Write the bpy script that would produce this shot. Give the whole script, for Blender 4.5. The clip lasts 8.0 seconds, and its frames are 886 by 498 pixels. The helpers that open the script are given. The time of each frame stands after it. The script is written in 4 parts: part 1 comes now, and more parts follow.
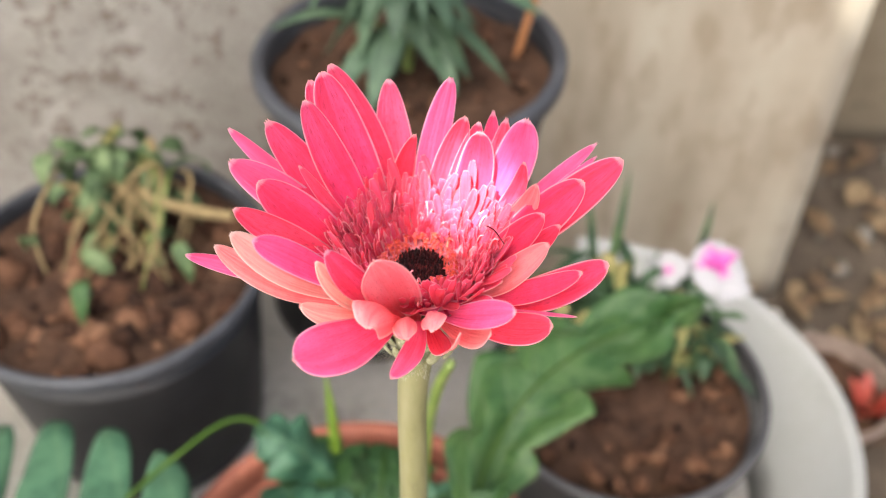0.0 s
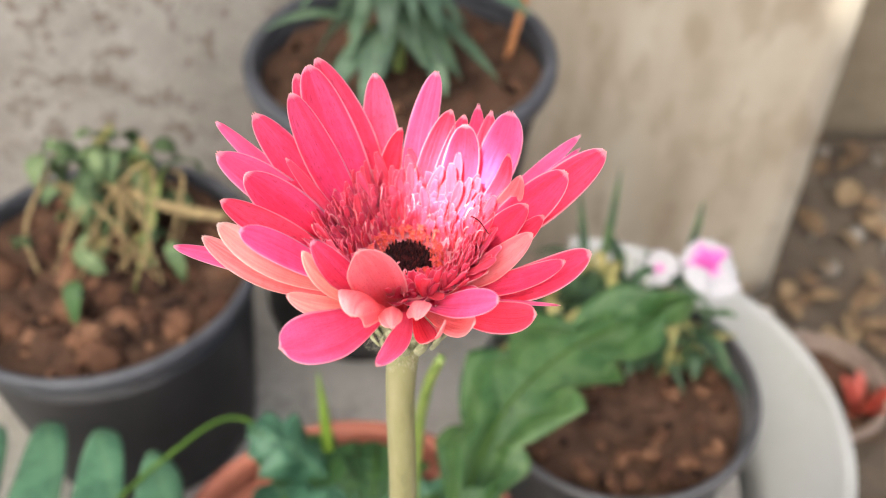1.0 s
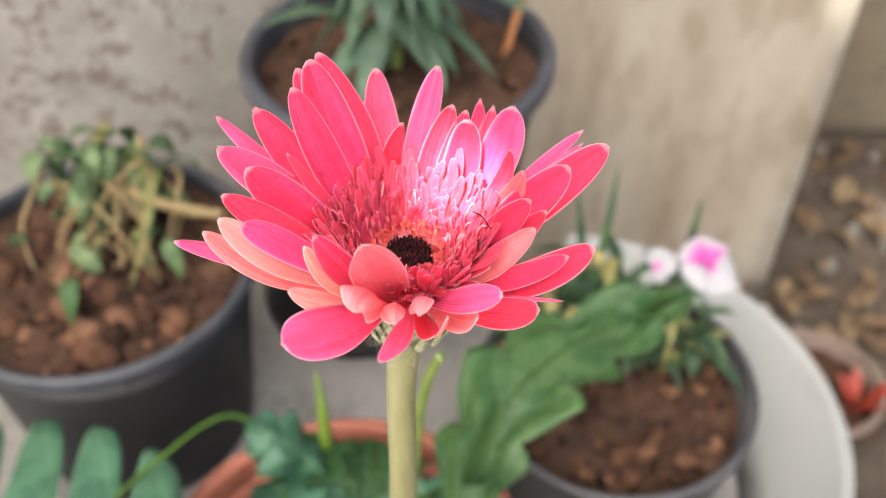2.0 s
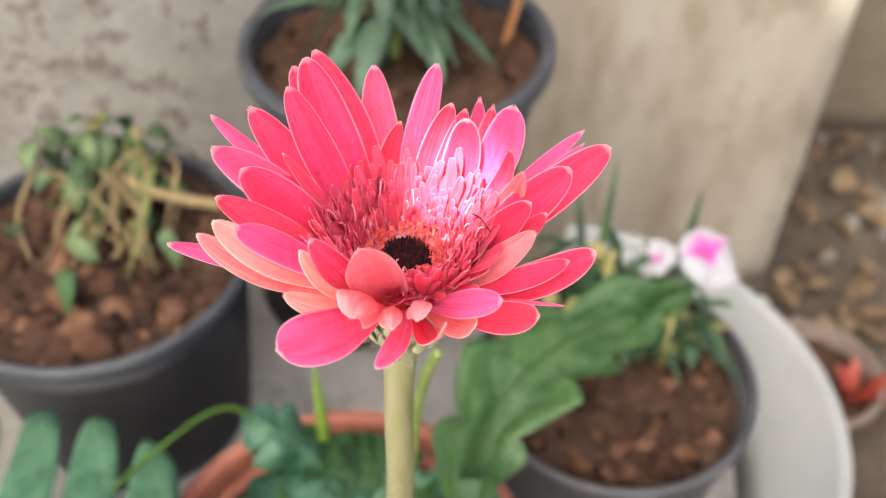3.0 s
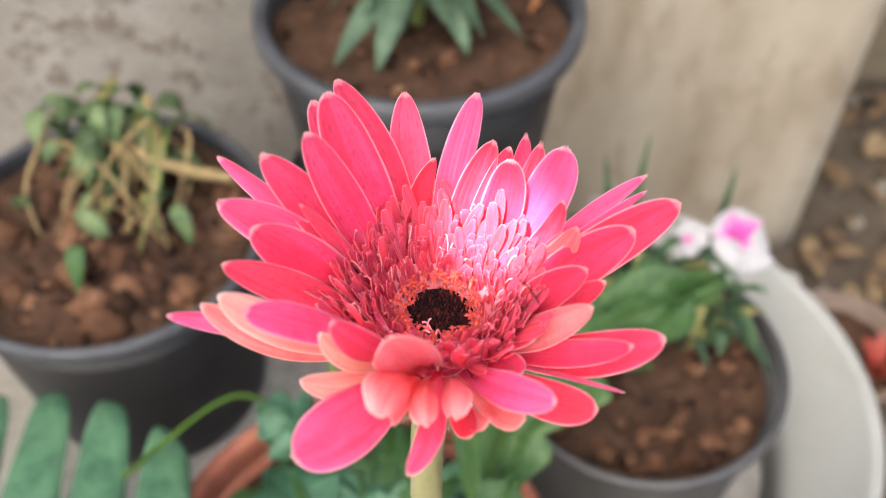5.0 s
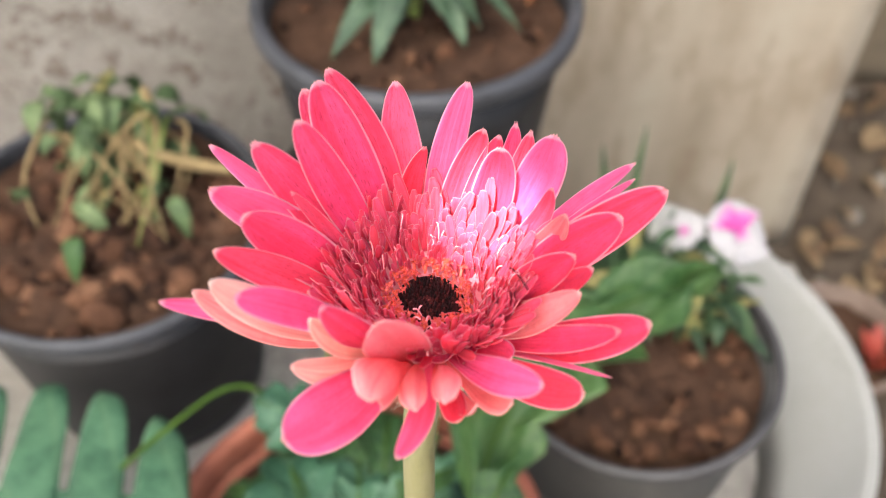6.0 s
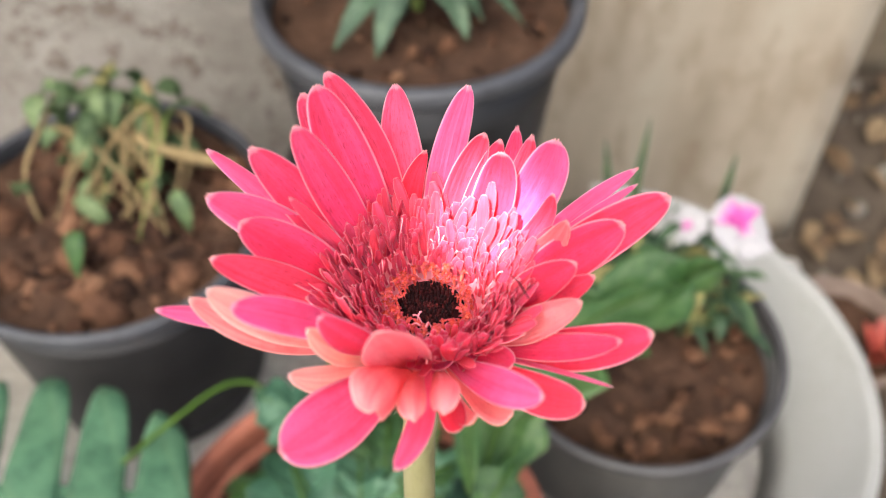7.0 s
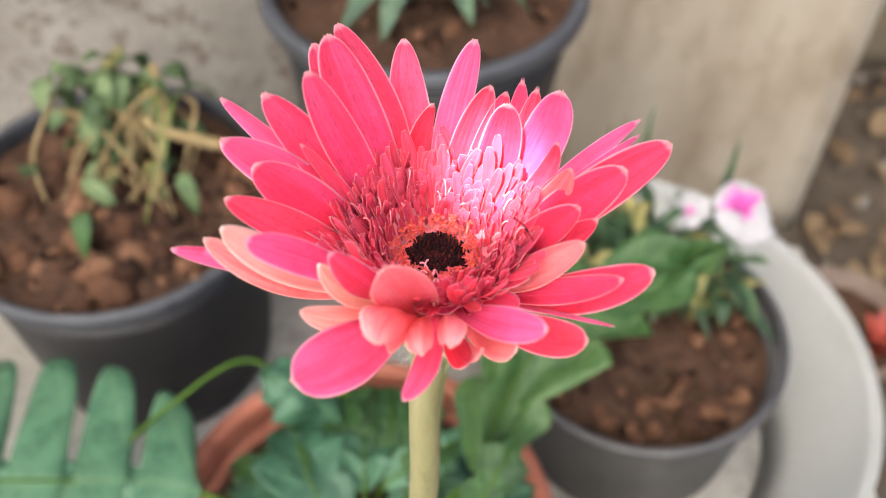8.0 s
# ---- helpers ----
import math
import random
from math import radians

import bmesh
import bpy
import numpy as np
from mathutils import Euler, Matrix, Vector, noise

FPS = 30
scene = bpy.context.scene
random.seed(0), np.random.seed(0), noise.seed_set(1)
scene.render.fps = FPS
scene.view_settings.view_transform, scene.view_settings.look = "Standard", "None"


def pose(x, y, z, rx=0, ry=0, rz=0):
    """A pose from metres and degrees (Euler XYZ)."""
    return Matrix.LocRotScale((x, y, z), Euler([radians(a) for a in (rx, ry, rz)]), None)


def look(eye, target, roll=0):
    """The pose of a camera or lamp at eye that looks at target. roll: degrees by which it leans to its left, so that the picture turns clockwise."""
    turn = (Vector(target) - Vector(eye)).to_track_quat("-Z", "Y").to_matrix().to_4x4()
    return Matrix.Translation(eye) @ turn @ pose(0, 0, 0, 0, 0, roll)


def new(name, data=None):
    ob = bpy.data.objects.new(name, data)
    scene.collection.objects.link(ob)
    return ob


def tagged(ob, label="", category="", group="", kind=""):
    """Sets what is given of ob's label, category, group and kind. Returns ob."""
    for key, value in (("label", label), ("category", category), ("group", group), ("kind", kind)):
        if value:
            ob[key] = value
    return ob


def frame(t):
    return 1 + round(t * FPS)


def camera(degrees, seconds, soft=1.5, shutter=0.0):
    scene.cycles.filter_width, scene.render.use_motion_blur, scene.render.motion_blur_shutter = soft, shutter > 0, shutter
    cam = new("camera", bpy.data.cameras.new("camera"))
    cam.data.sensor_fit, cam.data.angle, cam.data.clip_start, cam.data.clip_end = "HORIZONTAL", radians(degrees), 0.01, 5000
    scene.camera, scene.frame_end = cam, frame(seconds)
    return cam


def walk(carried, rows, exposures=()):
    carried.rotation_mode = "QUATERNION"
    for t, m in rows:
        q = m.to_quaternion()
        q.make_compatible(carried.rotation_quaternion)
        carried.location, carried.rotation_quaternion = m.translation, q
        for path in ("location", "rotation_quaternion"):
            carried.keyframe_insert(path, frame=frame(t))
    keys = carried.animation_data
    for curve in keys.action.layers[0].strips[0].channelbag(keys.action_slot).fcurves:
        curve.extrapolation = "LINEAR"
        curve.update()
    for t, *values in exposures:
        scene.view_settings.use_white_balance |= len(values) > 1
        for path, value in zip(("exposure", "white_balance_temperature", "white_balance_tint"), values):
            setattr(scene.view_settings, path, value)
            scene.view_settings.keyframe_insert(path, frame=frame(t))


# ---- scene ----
cam = camera(50.0, 8.0, 1.1)
cam.data.dof.use_dof = True
cam.data.dof.focus_distance = 0.203
cam.data.dof.aperture_fstop = 12.5
PATH = [
    (0, (0.00000, -0.00000, 0.70000), (0.00000, 0.71934, 0.00534), 0.000),
    (0.5, (0.00175, -0.00057, 0.69849), (0.00470, 0.71961, 0.00471), -0.038),
    (1, (0.00193, -0.00364, 0.69987), (0.00768, 0.71772, 0.00733), 0.056),
    (1.5, (0.00063, -0.00346, 0.69895), (0.00867, 0.71764, 0.00617), 0.116),
    (3, (0.00070, 0.00167, 0.69852), (0.01217, 0.71206, -0.00520), 0.590),
    (3.5, (-0.00589, 0.00937, 0.70349), (0.00060, 0.70851, -0.01147), 0.751),
    (4, (-0.00983, 0.02059, 0.69993), (-0.00802, 0.70612, -0.02811), 0.698),
    (4.5, (-0.00706, 0.03294, 0.69785), (-0.00900, 0.70982, -0.03824), 0.544),
    (5, (-0.00381, 0.03642, 0.69509), (-0.00826, 0.70698, -0.04675), 0.382),
    (6.5, (-0.00188, 0.03368, 0.69602), (-0.00584, 0.69621, -0.05301), 0.343),
    (7, (-0.00143, 0.03799, 0.69613), (-0.00845, 0.69565, -0.05715), 0.263),
    (7.5, (0.00157, 0.03397, 0.69425), (-0.00781, 0.68854, -0.06169), 0.227),
    (8, (-0.00198, 0.02752, 0.69340), (-0.01217, 0.68286, -0.06186), 0.306),
]
walk(cam, [(t, look(eye, target, roll)) for t, eye, target, roll in PATH], [(0.0, 3.12, 6350, 4.0), (8.0, 3.12, 6350, 4.0)])

# ---- light ----
SUN_DIR = Vector((-0.22, -0.50, 0.83)).normalized()
world = bpy.data.worlds.new("sky")
scene.world = world
world.use_nodes = True
wn = world.node_tree.nodes
sky = wn.new("ShaderNodeTexSky")
sky.sky_type = "NISHITA"
sky.sun_disc = False
sky.sun_elevation = math.asin(SUN_DIR.z)
sky.sun_rotation = math.atan2(SUN_DIR.x, SUN_DIR.y)
sky.air_density = 0.5
sky.dust_density = 7.0
wn["Background"].inputs["Strength"].default_value = 0.075
world.node_tree.links.new(sky.outputs["Color"], wn["Background"].inputs["Color"])
sun_data = bpy.data.lights.new("sun", "SUN")
sun_data.energy, sun_data.angle, sun_data.color = 5.0, radians(0.5), (1.0, 0.95, 0.90)
sun_lamp = new("sun", sun_data)
sun_lamp.matrix_world = look(SUN_DIR * 5, (0, 0, 0))


# ---- materials ----
class Mat:
    """A small builder for node materials."""

    def __init__(self, name):
        self.m = bpy.data.materials.new(name)
        self.m.use_nodes = True
        self.n, self.l = self.m.node_tree.nodes, self.m.node_tree.links
        self.p = self.n["Principled BSDF"]

    def node(self, kind, **values):
        nd = self.n.new(kind)
        for k, v in values.items():
            nd.inputs[k.replace("_", " ")].default_value = v
        return nd

    def link(self, a, b):
        self.l.new(a, b)

    def coords(self, kind="Object"):
        return self.n.new("ShaderNodeTexCoord").outputs[kind]

    def noise(self, scale, detail=4.0, rough=0.6, vec=None, stretch=None):
        nd = self.node("ShaderNodeTexNoise", Scale=scale, Detail=detail, Roughness=rough)
        vec = vec or self.coords()
        if stretch:
            mp = self.n.new("ShaderNodeMapping")
            mp.inputs["Scale"].default_value = stretch
            self.link(vec, mp.inputs["Vector"])
            vec = mp.outputs["Vector"]
        self.link(vec, nd.inputs["Vector"])
        return nd.outputs["Fac"]

    def ramp(self, fac, *stops):
        nd = self.n.new("ShaderNodeValToRGB")
        els = nd.color_ramp.elements
        while len(els) < len(stops):
            els.new(0.5)
        for e, (pos, col) in zip(els, stops):
            e.position, e.color = pos, (*col, 1.0)
        self.link(fac, nd.inputs["Fac"])
        return nd.outputs["Color"]

    def mix(self, fac, a, b, blend="MIX"):
        nd = self.n.new("ShaderNodeMix")
        nd.data_type, nd.blend_type = "RGBA", blend
        for sock, v in ((nd.inputs[0], fac), (nd.inputs[6], a), (nd.inputs[7], b)):
            if isinstance(v, (int, float)):
                sock.default_value = v
            elif isinstance(v, tuple):
                sock.default_value = (*v, 1.0)
            else:
                self.link(v, sock)
        return nd.outputs[2]

    def math(self, op, a, b=0.0):
        nd = self.n.new("ShaderNodeMath")
        nd.operation = op
        for sock, v in zip(nd.inputs, (a, b)):
            if isinstance(v, (int, float)):
                sock.default_value = v
            else:
                self.link(v, sock)
        return nd.outputs[0]

    def bump(self, height, strength=0.4, dist=0.002):
        nd = self.node("ShaderNodeBump", Strength=strength, Distance=dist)
        self.link(height, nd.inputs["Height"])
        self.link(nd.outputs["Normal"], self.p.inputs["Normal"])
        return nd.outputs["Normal"]

    def done(self, color, rough=0.6, metal=0.0):
        if isinstance(color, tuple):
            self.p.inputs["Base Color"].default_value = (*color, 1.0)
        else:
            self.link(color, self.p.inputs["Base Color"])
        if isinstance(rough, (int, float)):
            self.p.inputs["Roughness"].default_value = rough
        else:
            self.link(rough, self.p.inputs["Roughness"])
        self.p.inputs["Metallic"].default_value = metal
        return self.m

    def thin(self, color, share):
        """Lets a share of the light through, as thin plant tissue does."""
        tr = self.n.new("ShaderNodeBsdfTranslucent")
        if isinstance(color, tuple):
            tr.inputs["Color"].default_value = (*color, 1.0)
        else:
            self.link(color, tr.inputs["Color"])
        mx = self.n.new("ShaderNodeMixShader")
        mx.inputs[0].default_value = share
        self.link(self.p.outputs[0], mx.inputs[1])
        self.link(tr.outputs[0], mx.inputs[2])
        self.link(mx.outputs[0], self.n["Material Output"].inputs["Surface"])


def vec_shift(a, vec, amount):
    """The same coordinates moved by an amount that differs thing by thing."""
    nd = a.n.new("ShaderNodeVectorMath")
    nd.operation = "ADD"
    a.link(vec, nd.inputs[0])
    a.link(a.math("MULTIPLY", amount, 37.0), nd.inputs[1])
    return nd.outputs[0]


def petal_material(name, deep, mid, pale, edge_col, rough=0.5, share=0.3, speckle=0.55, end_col=(0.93, 0.16, 0.35), ends=0.55):
    """Ray petal: fine lengthwise veins, a pale margin, small dark flecks, hue that differs petal by petal."""
    a = Mat(name)
    uv = a.coords("UV")
    sep = a.n.new("ShaderNodeSeparateXYZ")
    a.link(uv, sep.inputs[0])
    veins = a.noise(1.0, 4.0, 0.7, uv, (26.0, 1.4, 1.0))
    blot = a.noise(220.0, 3.0, 0.55)
    col = a.ramp(a.math("ADD", a.math("MULTIPLY", veins, 0.5), a.math("MULTIPLY", blot, 0.5)), (0.28, deep), (0.50, mid), (0.74, pale))
    along = a.ramp(a.math("ADD", sep.outputs["Y"], a.math("MULTIPLY", blot, 0.3)), (0.45, (0, 0, 0)), (1.15, (1, 1, 1)))
    col = a.mix(a.math("MULTIPLY", along, ends), col, end_col)
    info = a.n.new("ShaderNodeObjectInfo")
    rnd = info.outputs["Random"]
    cool = a.ramp(rnd, (0.45, (0, 0, 0)), (1.0, (1, 1, 1)))
    col = a.mix(a.math("MULTIPLY", cool, 0.35), col, end_col)
    hue = a.node("ShaderNodeHueSaturation")
    a.link(a.math("ADD", 0.490, a.math("MULTIPLY", rnd, 0.018)), hue.inputs["Hue"])
    a.link(a.math("ADD", 0.91, a.math("MULTIPLY", rnd, 0.16)), hue.inputs["Value"])
    a.link(col, hue.inputs["Color"])
    col = hue.outputs["Color"]
    streak = a.ramp(a.noise(1.0, 3.0, 0.6, uv, (70.0, 3.0, 1.0)), (0.54, (0, 0, 0)), (0.66, (1, 1, 1)))
    col = a.mix(a.math("MULTIPLY", streak, 0.4 * speckle), col, deep)
    light = a.ramp(a.noise(1.0, 3.0, 0.6, uv, (44.0, 2.0, 3.0)), (0.54, (0, 0, 0)), (0.70, (1, 1, 1)))
    col = a.mix(a.math("MULTIPLY", light, 0.45), col, pale)
    fleck = a.ramp(a.noise(1.0, 2.0, 0.6, uv, (34.0, 22.0, 1.0)), (0.58, (0, 0, 0)), (0.64, (1, 1, 1)))
    col = a.mix(a.math("MULTIPLY", fleck, speckle), col, tuple(c * 0.55 for c in deep))
    broad = a.ramp(a.noise(1.0, 2.0, 0.5, vec_shift(a, uv, rnd), (4.5, 1.1, 1.0)), (0.46, (0, 0, 0)), (0.60, (1, 1, 1)))
    col = a.mix(a.math("MULTIPLY", broad, 0.45), col, deep)
    rim = a.math("ABSOLUTE", a.math("SUBTRACT", sep.outputs["X"], 0.5))
    rim = a.math("MAXIMUM", rim, a.math("SUBTRACT", sep.outputs["Y"], 0.519))
    rim = a.ramp(a.math("ADD", rim, a.math("MULTIPLY", veins, 0.05)), (0.482, (0, 0, 0)), (0.498, (1, 1, 1)))
    col = a.mix(a.math("MULTIPLY", rim, 0.62), col, edge_col)
    groove = a.math("SINE", a.math("MULTIPLY", sep.outputs["X"], 44.0))
    a.bump(a.math("ADD", veins, a.math("MULTIPLY", groove, 0.10)), 0.9, 0.0006)
    m = a.done(col, rough)
    a.p.inputs["Sheen Weight"].default_value = 0.04
    a.p.inputs["Sheen Roughness"].default_value = 0.4
    a.p.inputs["Sheen Tint"].default_value = (1.0, 0.75, 0.85, 1.0)
    a.p.inputs["Specular IOR Level"].default_value = 0.42
    a.thin(col, share)
    return m


PETAL_IN = petal_material("petal_inner_face", (0.8942, 0.03981, 0.1205), (0.9544, 0.07214, 0.2021), (0.9645, 0.1294, 0.3183), (0.97, 0.68, 0.792), 0.5, 0.5)
PETAL_OUT = petal_material("petal_outer_face", (0.86, 0.150, 0.20), (0.92, 0.250, 0.300), (0.95, 0.390, 0.410), (0.97, 0.66, 0.63), 0.5, 0.58, 0.3, (0.95, 0.47, 0.475), 0.7)
PETAL_CREAM = petal_material("petal_pale_face", (0.945, 0.322, 0.3105), (0.97, 0.483, 0.437), (0.97, 0.6325, 0.552), (0.97, 0.874, 0.805), 0.5, 0.5, 0.2, (0.97, 0.736, 0.6325), 0.8)
PETAL_PINK = petal_material("petal_pink_face", (0.88, 0.06642, 0.1987), (0.93, 0.1255, 0.3346), (0.94, 0.214, 0.481), (0.97, 0.7, 0.825), 0.45, 0.5, 0.3, (0.93, 0.2214, 0.5228), 0.6)
PETAL_RED = petal_material("petal_red_face", (0.84, 0.02727, 0.07362), (0.91, 0.04674, 0.1227), (0.94, 0.09348, 0.2331), (0.97, 0.6, 0.682), 0.5, 0.5, 0.5, (0.93, 0.09348, 0.2454), 0.4)
FLORET = petal_material("inner_floret", (0.95, 0.065, 0.1372), (0.97, 0.115, 0.2223), (0.97, 0.21, 0.35), (0.97, 0.5, 0.5865), 0.5, 0.62, 0.1, (0.97, 0.18, 0.3311))
TIPS = petal_material("style_tips", (0.92, 0.14, 0.22), (0.95, 0.24, 0.32), (0.96, 0.40, 0.46), (0.97, 0.50, 0.54), 0.5, 0.3, 0.0)
ORANGE = petal_material("disc_floret", (0.7854, 0.03168, 0.02387), (0.8836, 0.1056, 0.03341), (0.9032, 0.2216, 0.05728), (0.9032, 0.1319, 0.09547), 0.45, 0.2, 0.0)


def simple(name, stops, scale, rough=0.7, bump=0.4, dist=0.002, fine=None, share=0.0, island=0.0, stretch=None, spec=0.5):
    """A two-scale mottled surface; colours run through the stops."""
    a = Mat(name)
    big = a.noise(scale, 5.0, 0.6, None, stretch)
    small = a.noise(fine or scale * 9.0, 4.0, 0.65, None, stretch)
    fac = a.math("ADD", a.math("MULTIPLY", big, 0.62), a.math("MULTIPLY", small, 0.38))
    if island:
        geo = a.n.new("ShaderNodeNewGeometry")
        fac = a.math("ADD", fac, a.math("MULTIPLY", a.math("SUBTRACT", geo.outputs["Random Per Island"], 0.5), island))
    col = a.ramp(fac, *stops)
    a.bump(fac, bump, dist)
    m = a.done(col, rough)
    a.p.inputs["Specular IOR Level"].default_value = spec
    if share:
        a.thin(col, share)
    return m


DISC = simple("disc_buds", ((0.35, (0.006, 0.0008, 0.0012)), (0.6, (0.022, 0.0025, 0.0034)), (0.85, (0.075, 0.010, 0.009))), 300, 0.75, 0.3, 0.0004, None, 0, 0.5, None, 0.15)
STEM = simple("gerbera_stem", ((0.3, (0.03194, 0.02951, 0.009192)), (0.5, (0.1186, 0.1103, 0.03967)), (0.7, (0.1519, 0.1354, 0.0658))), 90, 0.6, 0.4, 0.0006, 700, 0.0, 0, (0.4838, 0.4838, 0.121))
HAIR = simple("stem_hair", ((0.3, (0.2376, 0.2246, 0.1555)), (0.7, (0.324, 0.3024, 0.2376))), 200, 0.6, 0.0)
CALYX = simple("calyx", ((0.32, (0.062, 0.062, 0.02319)), (0.52, (0.186, 0.1796, 0.09219)), (0.68, (0.3412, 0.31, 0.2176))), 420, 0.7, 0.6, 0.0006, 1800)


def leaf_material(name, dark, mid, light, vein, rough=0.45, share=0.18, ribs=7.0, rib_tone=0.35):
    """Leaf: midrib and slanting side veins from the UVs, patchy tone."""
    a = Mat(name)
    uv = a.coords("UV")
    sep = a.n.new("ShaderNodeSeparateXYZ")
    a.link(uv, sep.inputs[0])
    across = a.math("ABSOLUTE", a.math("SUBTRACT", sep.outputs["X"], 0.5))
    slant = a.math("SUBTRACT", sep.outputs["Y"], a.math("MULTIPLY", across, 0.25))
    wave = a.math("PINGPONG", a.math("MULTIPLY", slant, ribs), 0.5)
    rib = a.ramp(wave, (0.0, (1, 1, 1)), (0.10, (0, 0, 0)))
    mid_rib = a.ramp(across, (0.012, (1, 1, 1)), (0.035, (0, 0, 0)))
    big, small = a.noise(48.0, 4.0, 0.65), a.noise(260.0, 4.0, 0.6)
    fac = a.math("ADD", a.math("MULTIPLY", big, 0.65), a.math("MULTIPLY", small, 0.35))
    info = a.n.new("ShaderNodeObjectInfo")
    fac = a.math("ADD", fac, a.math("MULTIPLY", a.math("SUBTRACT", info.outputs["Random"], 0.5), 0.16))
    col = a.ramp(fac, (0.38, dark), (0.5, mid), (0.63, light))
    col = a.mix(a.math("MULTIPLY", rib, rib_tone), col, vein)
    col = a.mix(a.math("MULTIPLY", mid_rib, 0.5), col, vein)
    a.bump(a.math("SUBTRACT", a.math("ADD", big, a.math("MULTIPLY", small, 0.2)), a.math("MULTIPLY", rib, 0.25)), 0.6, 0.002)
    m = a.done(col, rough)
    a.p.inputs["Specular IOR Level"].default_value = 0.25
    a.thin(a.mix(0.5, col, light), share)
    return m


GERBERA_LEAF = leaf_material("gerbera_leaf", (0.007887, 0.02516, 0.008065), (0.01787, 0.04876, 0.01268), (0.03524, 0.07954, 0.01902), (0.05153, 0.08311, 0.02478), 0.5, 0.2)
GERBERA_LEAF_LIGHT = leaf_material("gerbera_leaf_light", (0.00935, 0.0289, 0.0085), (0.0255, 0.0646, 0.017), (0.0561, 0.1037, 0.0306), (0.07225, 0.1105, 0.04675), 0.45, 0.25, 9.0, 0.65)
GERBERA_LEAF_COOL = leaf_material("gerbera_leaf_cool", (0.01897, 0.05427, 0.02899), (0.03529, 0.08795, 0.04742), (0.06113, 0.1312, 0.07008), (0.09434, 0.1627, 0.08219), 0.45, 0.15)
PALE_STALK = simple("leaf_stalk", ((0.3, (0.06198, 0.09475, 0.01458)), (0.5, (0.1406, 0.1875, 0.03646)), (0.7, (0.2083, 0.2396, 0.07291))), 60, 0.5, 0.2, 0.0005, None, 0.15)
SHOOT = simple("young_shoot", ((0.3, (0.075, 0.130, 0.012)), (0.5, (0.135, 0.215, 0.022)), (0.7, (0.19, 0.26, 0.045))), 60, 0.5, 0.2, 0.0005, None, 0.2)
LANCE_LEAF = leaf_material("lance_leaf", (0.01928, 0.03919, 0.02155), (0.0397, 0.07184, 0.0397), (0.07087, 0.1089, 0.06124), (0.07258, 0.1089, 0.06237), 0.5, 0.12, 10.0)
PINK_LEAF = leaf_material("narrow_leaf", (0.01478, 0.03297, 0.01612), (0.02661, 0.05495, 0.02418), (0.05026, 0.08354, 0.03223), (0.05912, 0.0879, 0.03867), 0.5, 0.12, 3.0)
YELLOW_LEAF = leaf_material("fading_leaf", (0.1042, 0.09895, 0.03125), (0.1771, 0.1614, 0.05208), (0.2604, 0.2187, 0.08333), (0.2604, 0.2344, 0.1042), 0.6, 0.15, 3.0)
DRY = simple("dry_stalk", ((0.3, (0.06491, 0.04244, 0.01562)), (0.5, (0.1499, 0.1042, 0.04101)), (0.7, (0.2067, 0.1545, 0.06798))), 50, 0.8, 0.6, 0.002, 500)
DRY_LEAF = simple("dead_leaf", ((0.3, (0.03825, 0.0196, 0.007878)), (0.5, (0.08611, 0.05074, 0.0225)), (0.7, (0.1339, 0.09225, 0.04726))), 40, 0.8, 0.5, 0.002, 400, 0.05, 0.4)
RED_LEAF = simple("red_leaf", ((0.3, (0.15, 0.0125, 0.01)), (0.6, (0.275, 0.045, 0.025)), (0.8, (0.31, 0.1, 0.05))), 60, 0.5, 0.3, 0.001, None, 0.15)
SOIL = simple("red_garden_soil", ((0.30, (0.01133, 0.005677, 0.003552)), (0.48, (0.03937, 0.0207, 0.01227)), (0.62, (0.06771, 0.03606, 0.02131)), (0.76, (0.1071, 0.06179, 0.03875))), 38, 0.95, 0.9, 0.006, 300, 0, 0, None, 0.15)
CLOD = simple("soil_clod", ((0.25, (0.0124, 0.005744, 0.003309)), (0.48, (0.04651, 0.0217, 0.01203)), (0.68, (0.0899, 0.04309, 0.02346)), (0.88, (0.1612, 0.08941, 0.05115))), 60, 0.95, 0.8, 0.004, 420, 0, 0.5, None, 0.15)
BLACK_POT = simple("black_plastic", ((0.3, (0.004011, 0.004084, 0.004302)), (0.55, (0.01364, 0.01347, 0.0142)), (0.8, (0.04411, 0.0392, 0.03613))), 22, 0.5, 0.25, 0.001, 250, 0, 0, None, 0.25)
DUSTY_LIP = simple("dusty_black_plastic", ((0.3, (0.008045, 0.00832, 0.009796)), (0.55, (0.02742, 0.02891, 0.03357)), (0.8, (0.06215, 0.05941, 0.06062))), 30, 0.6, 0.3, 0.001, 280)
GREY_POT = simple("grey_plastic", ((0.3, (0.01659, 0.01583, 0.01508)), (0.55, (0.04523, 0.04298, 0.0392)), (0.8, (0.1206, 0.1093, 0.09424))), 16, 0.55, 0.25, 0.001, 220)
ARCH_STALK = simple("dark_leaf_stalk", ((0.3, (0.0186, 0.0403, 0.00496)), (0.5, (0.0341, 0.0682, 0.00868)), (0.7, (0.0558, 0.0961, 0.0155))), 60, 0.8, 0.2, 0.0005, None, 0.1, 0, None, 0.12)
LIMP_LEAF = leaf_material("limp_leaf", (0.02813, 0.05047, 0.01781), (0.05624, 0.08905, 0.03444), (0.1, 0.1336, 0.05641), (0.1, 0.1307, 0.05938), 0.6, 0.12, 6.0)
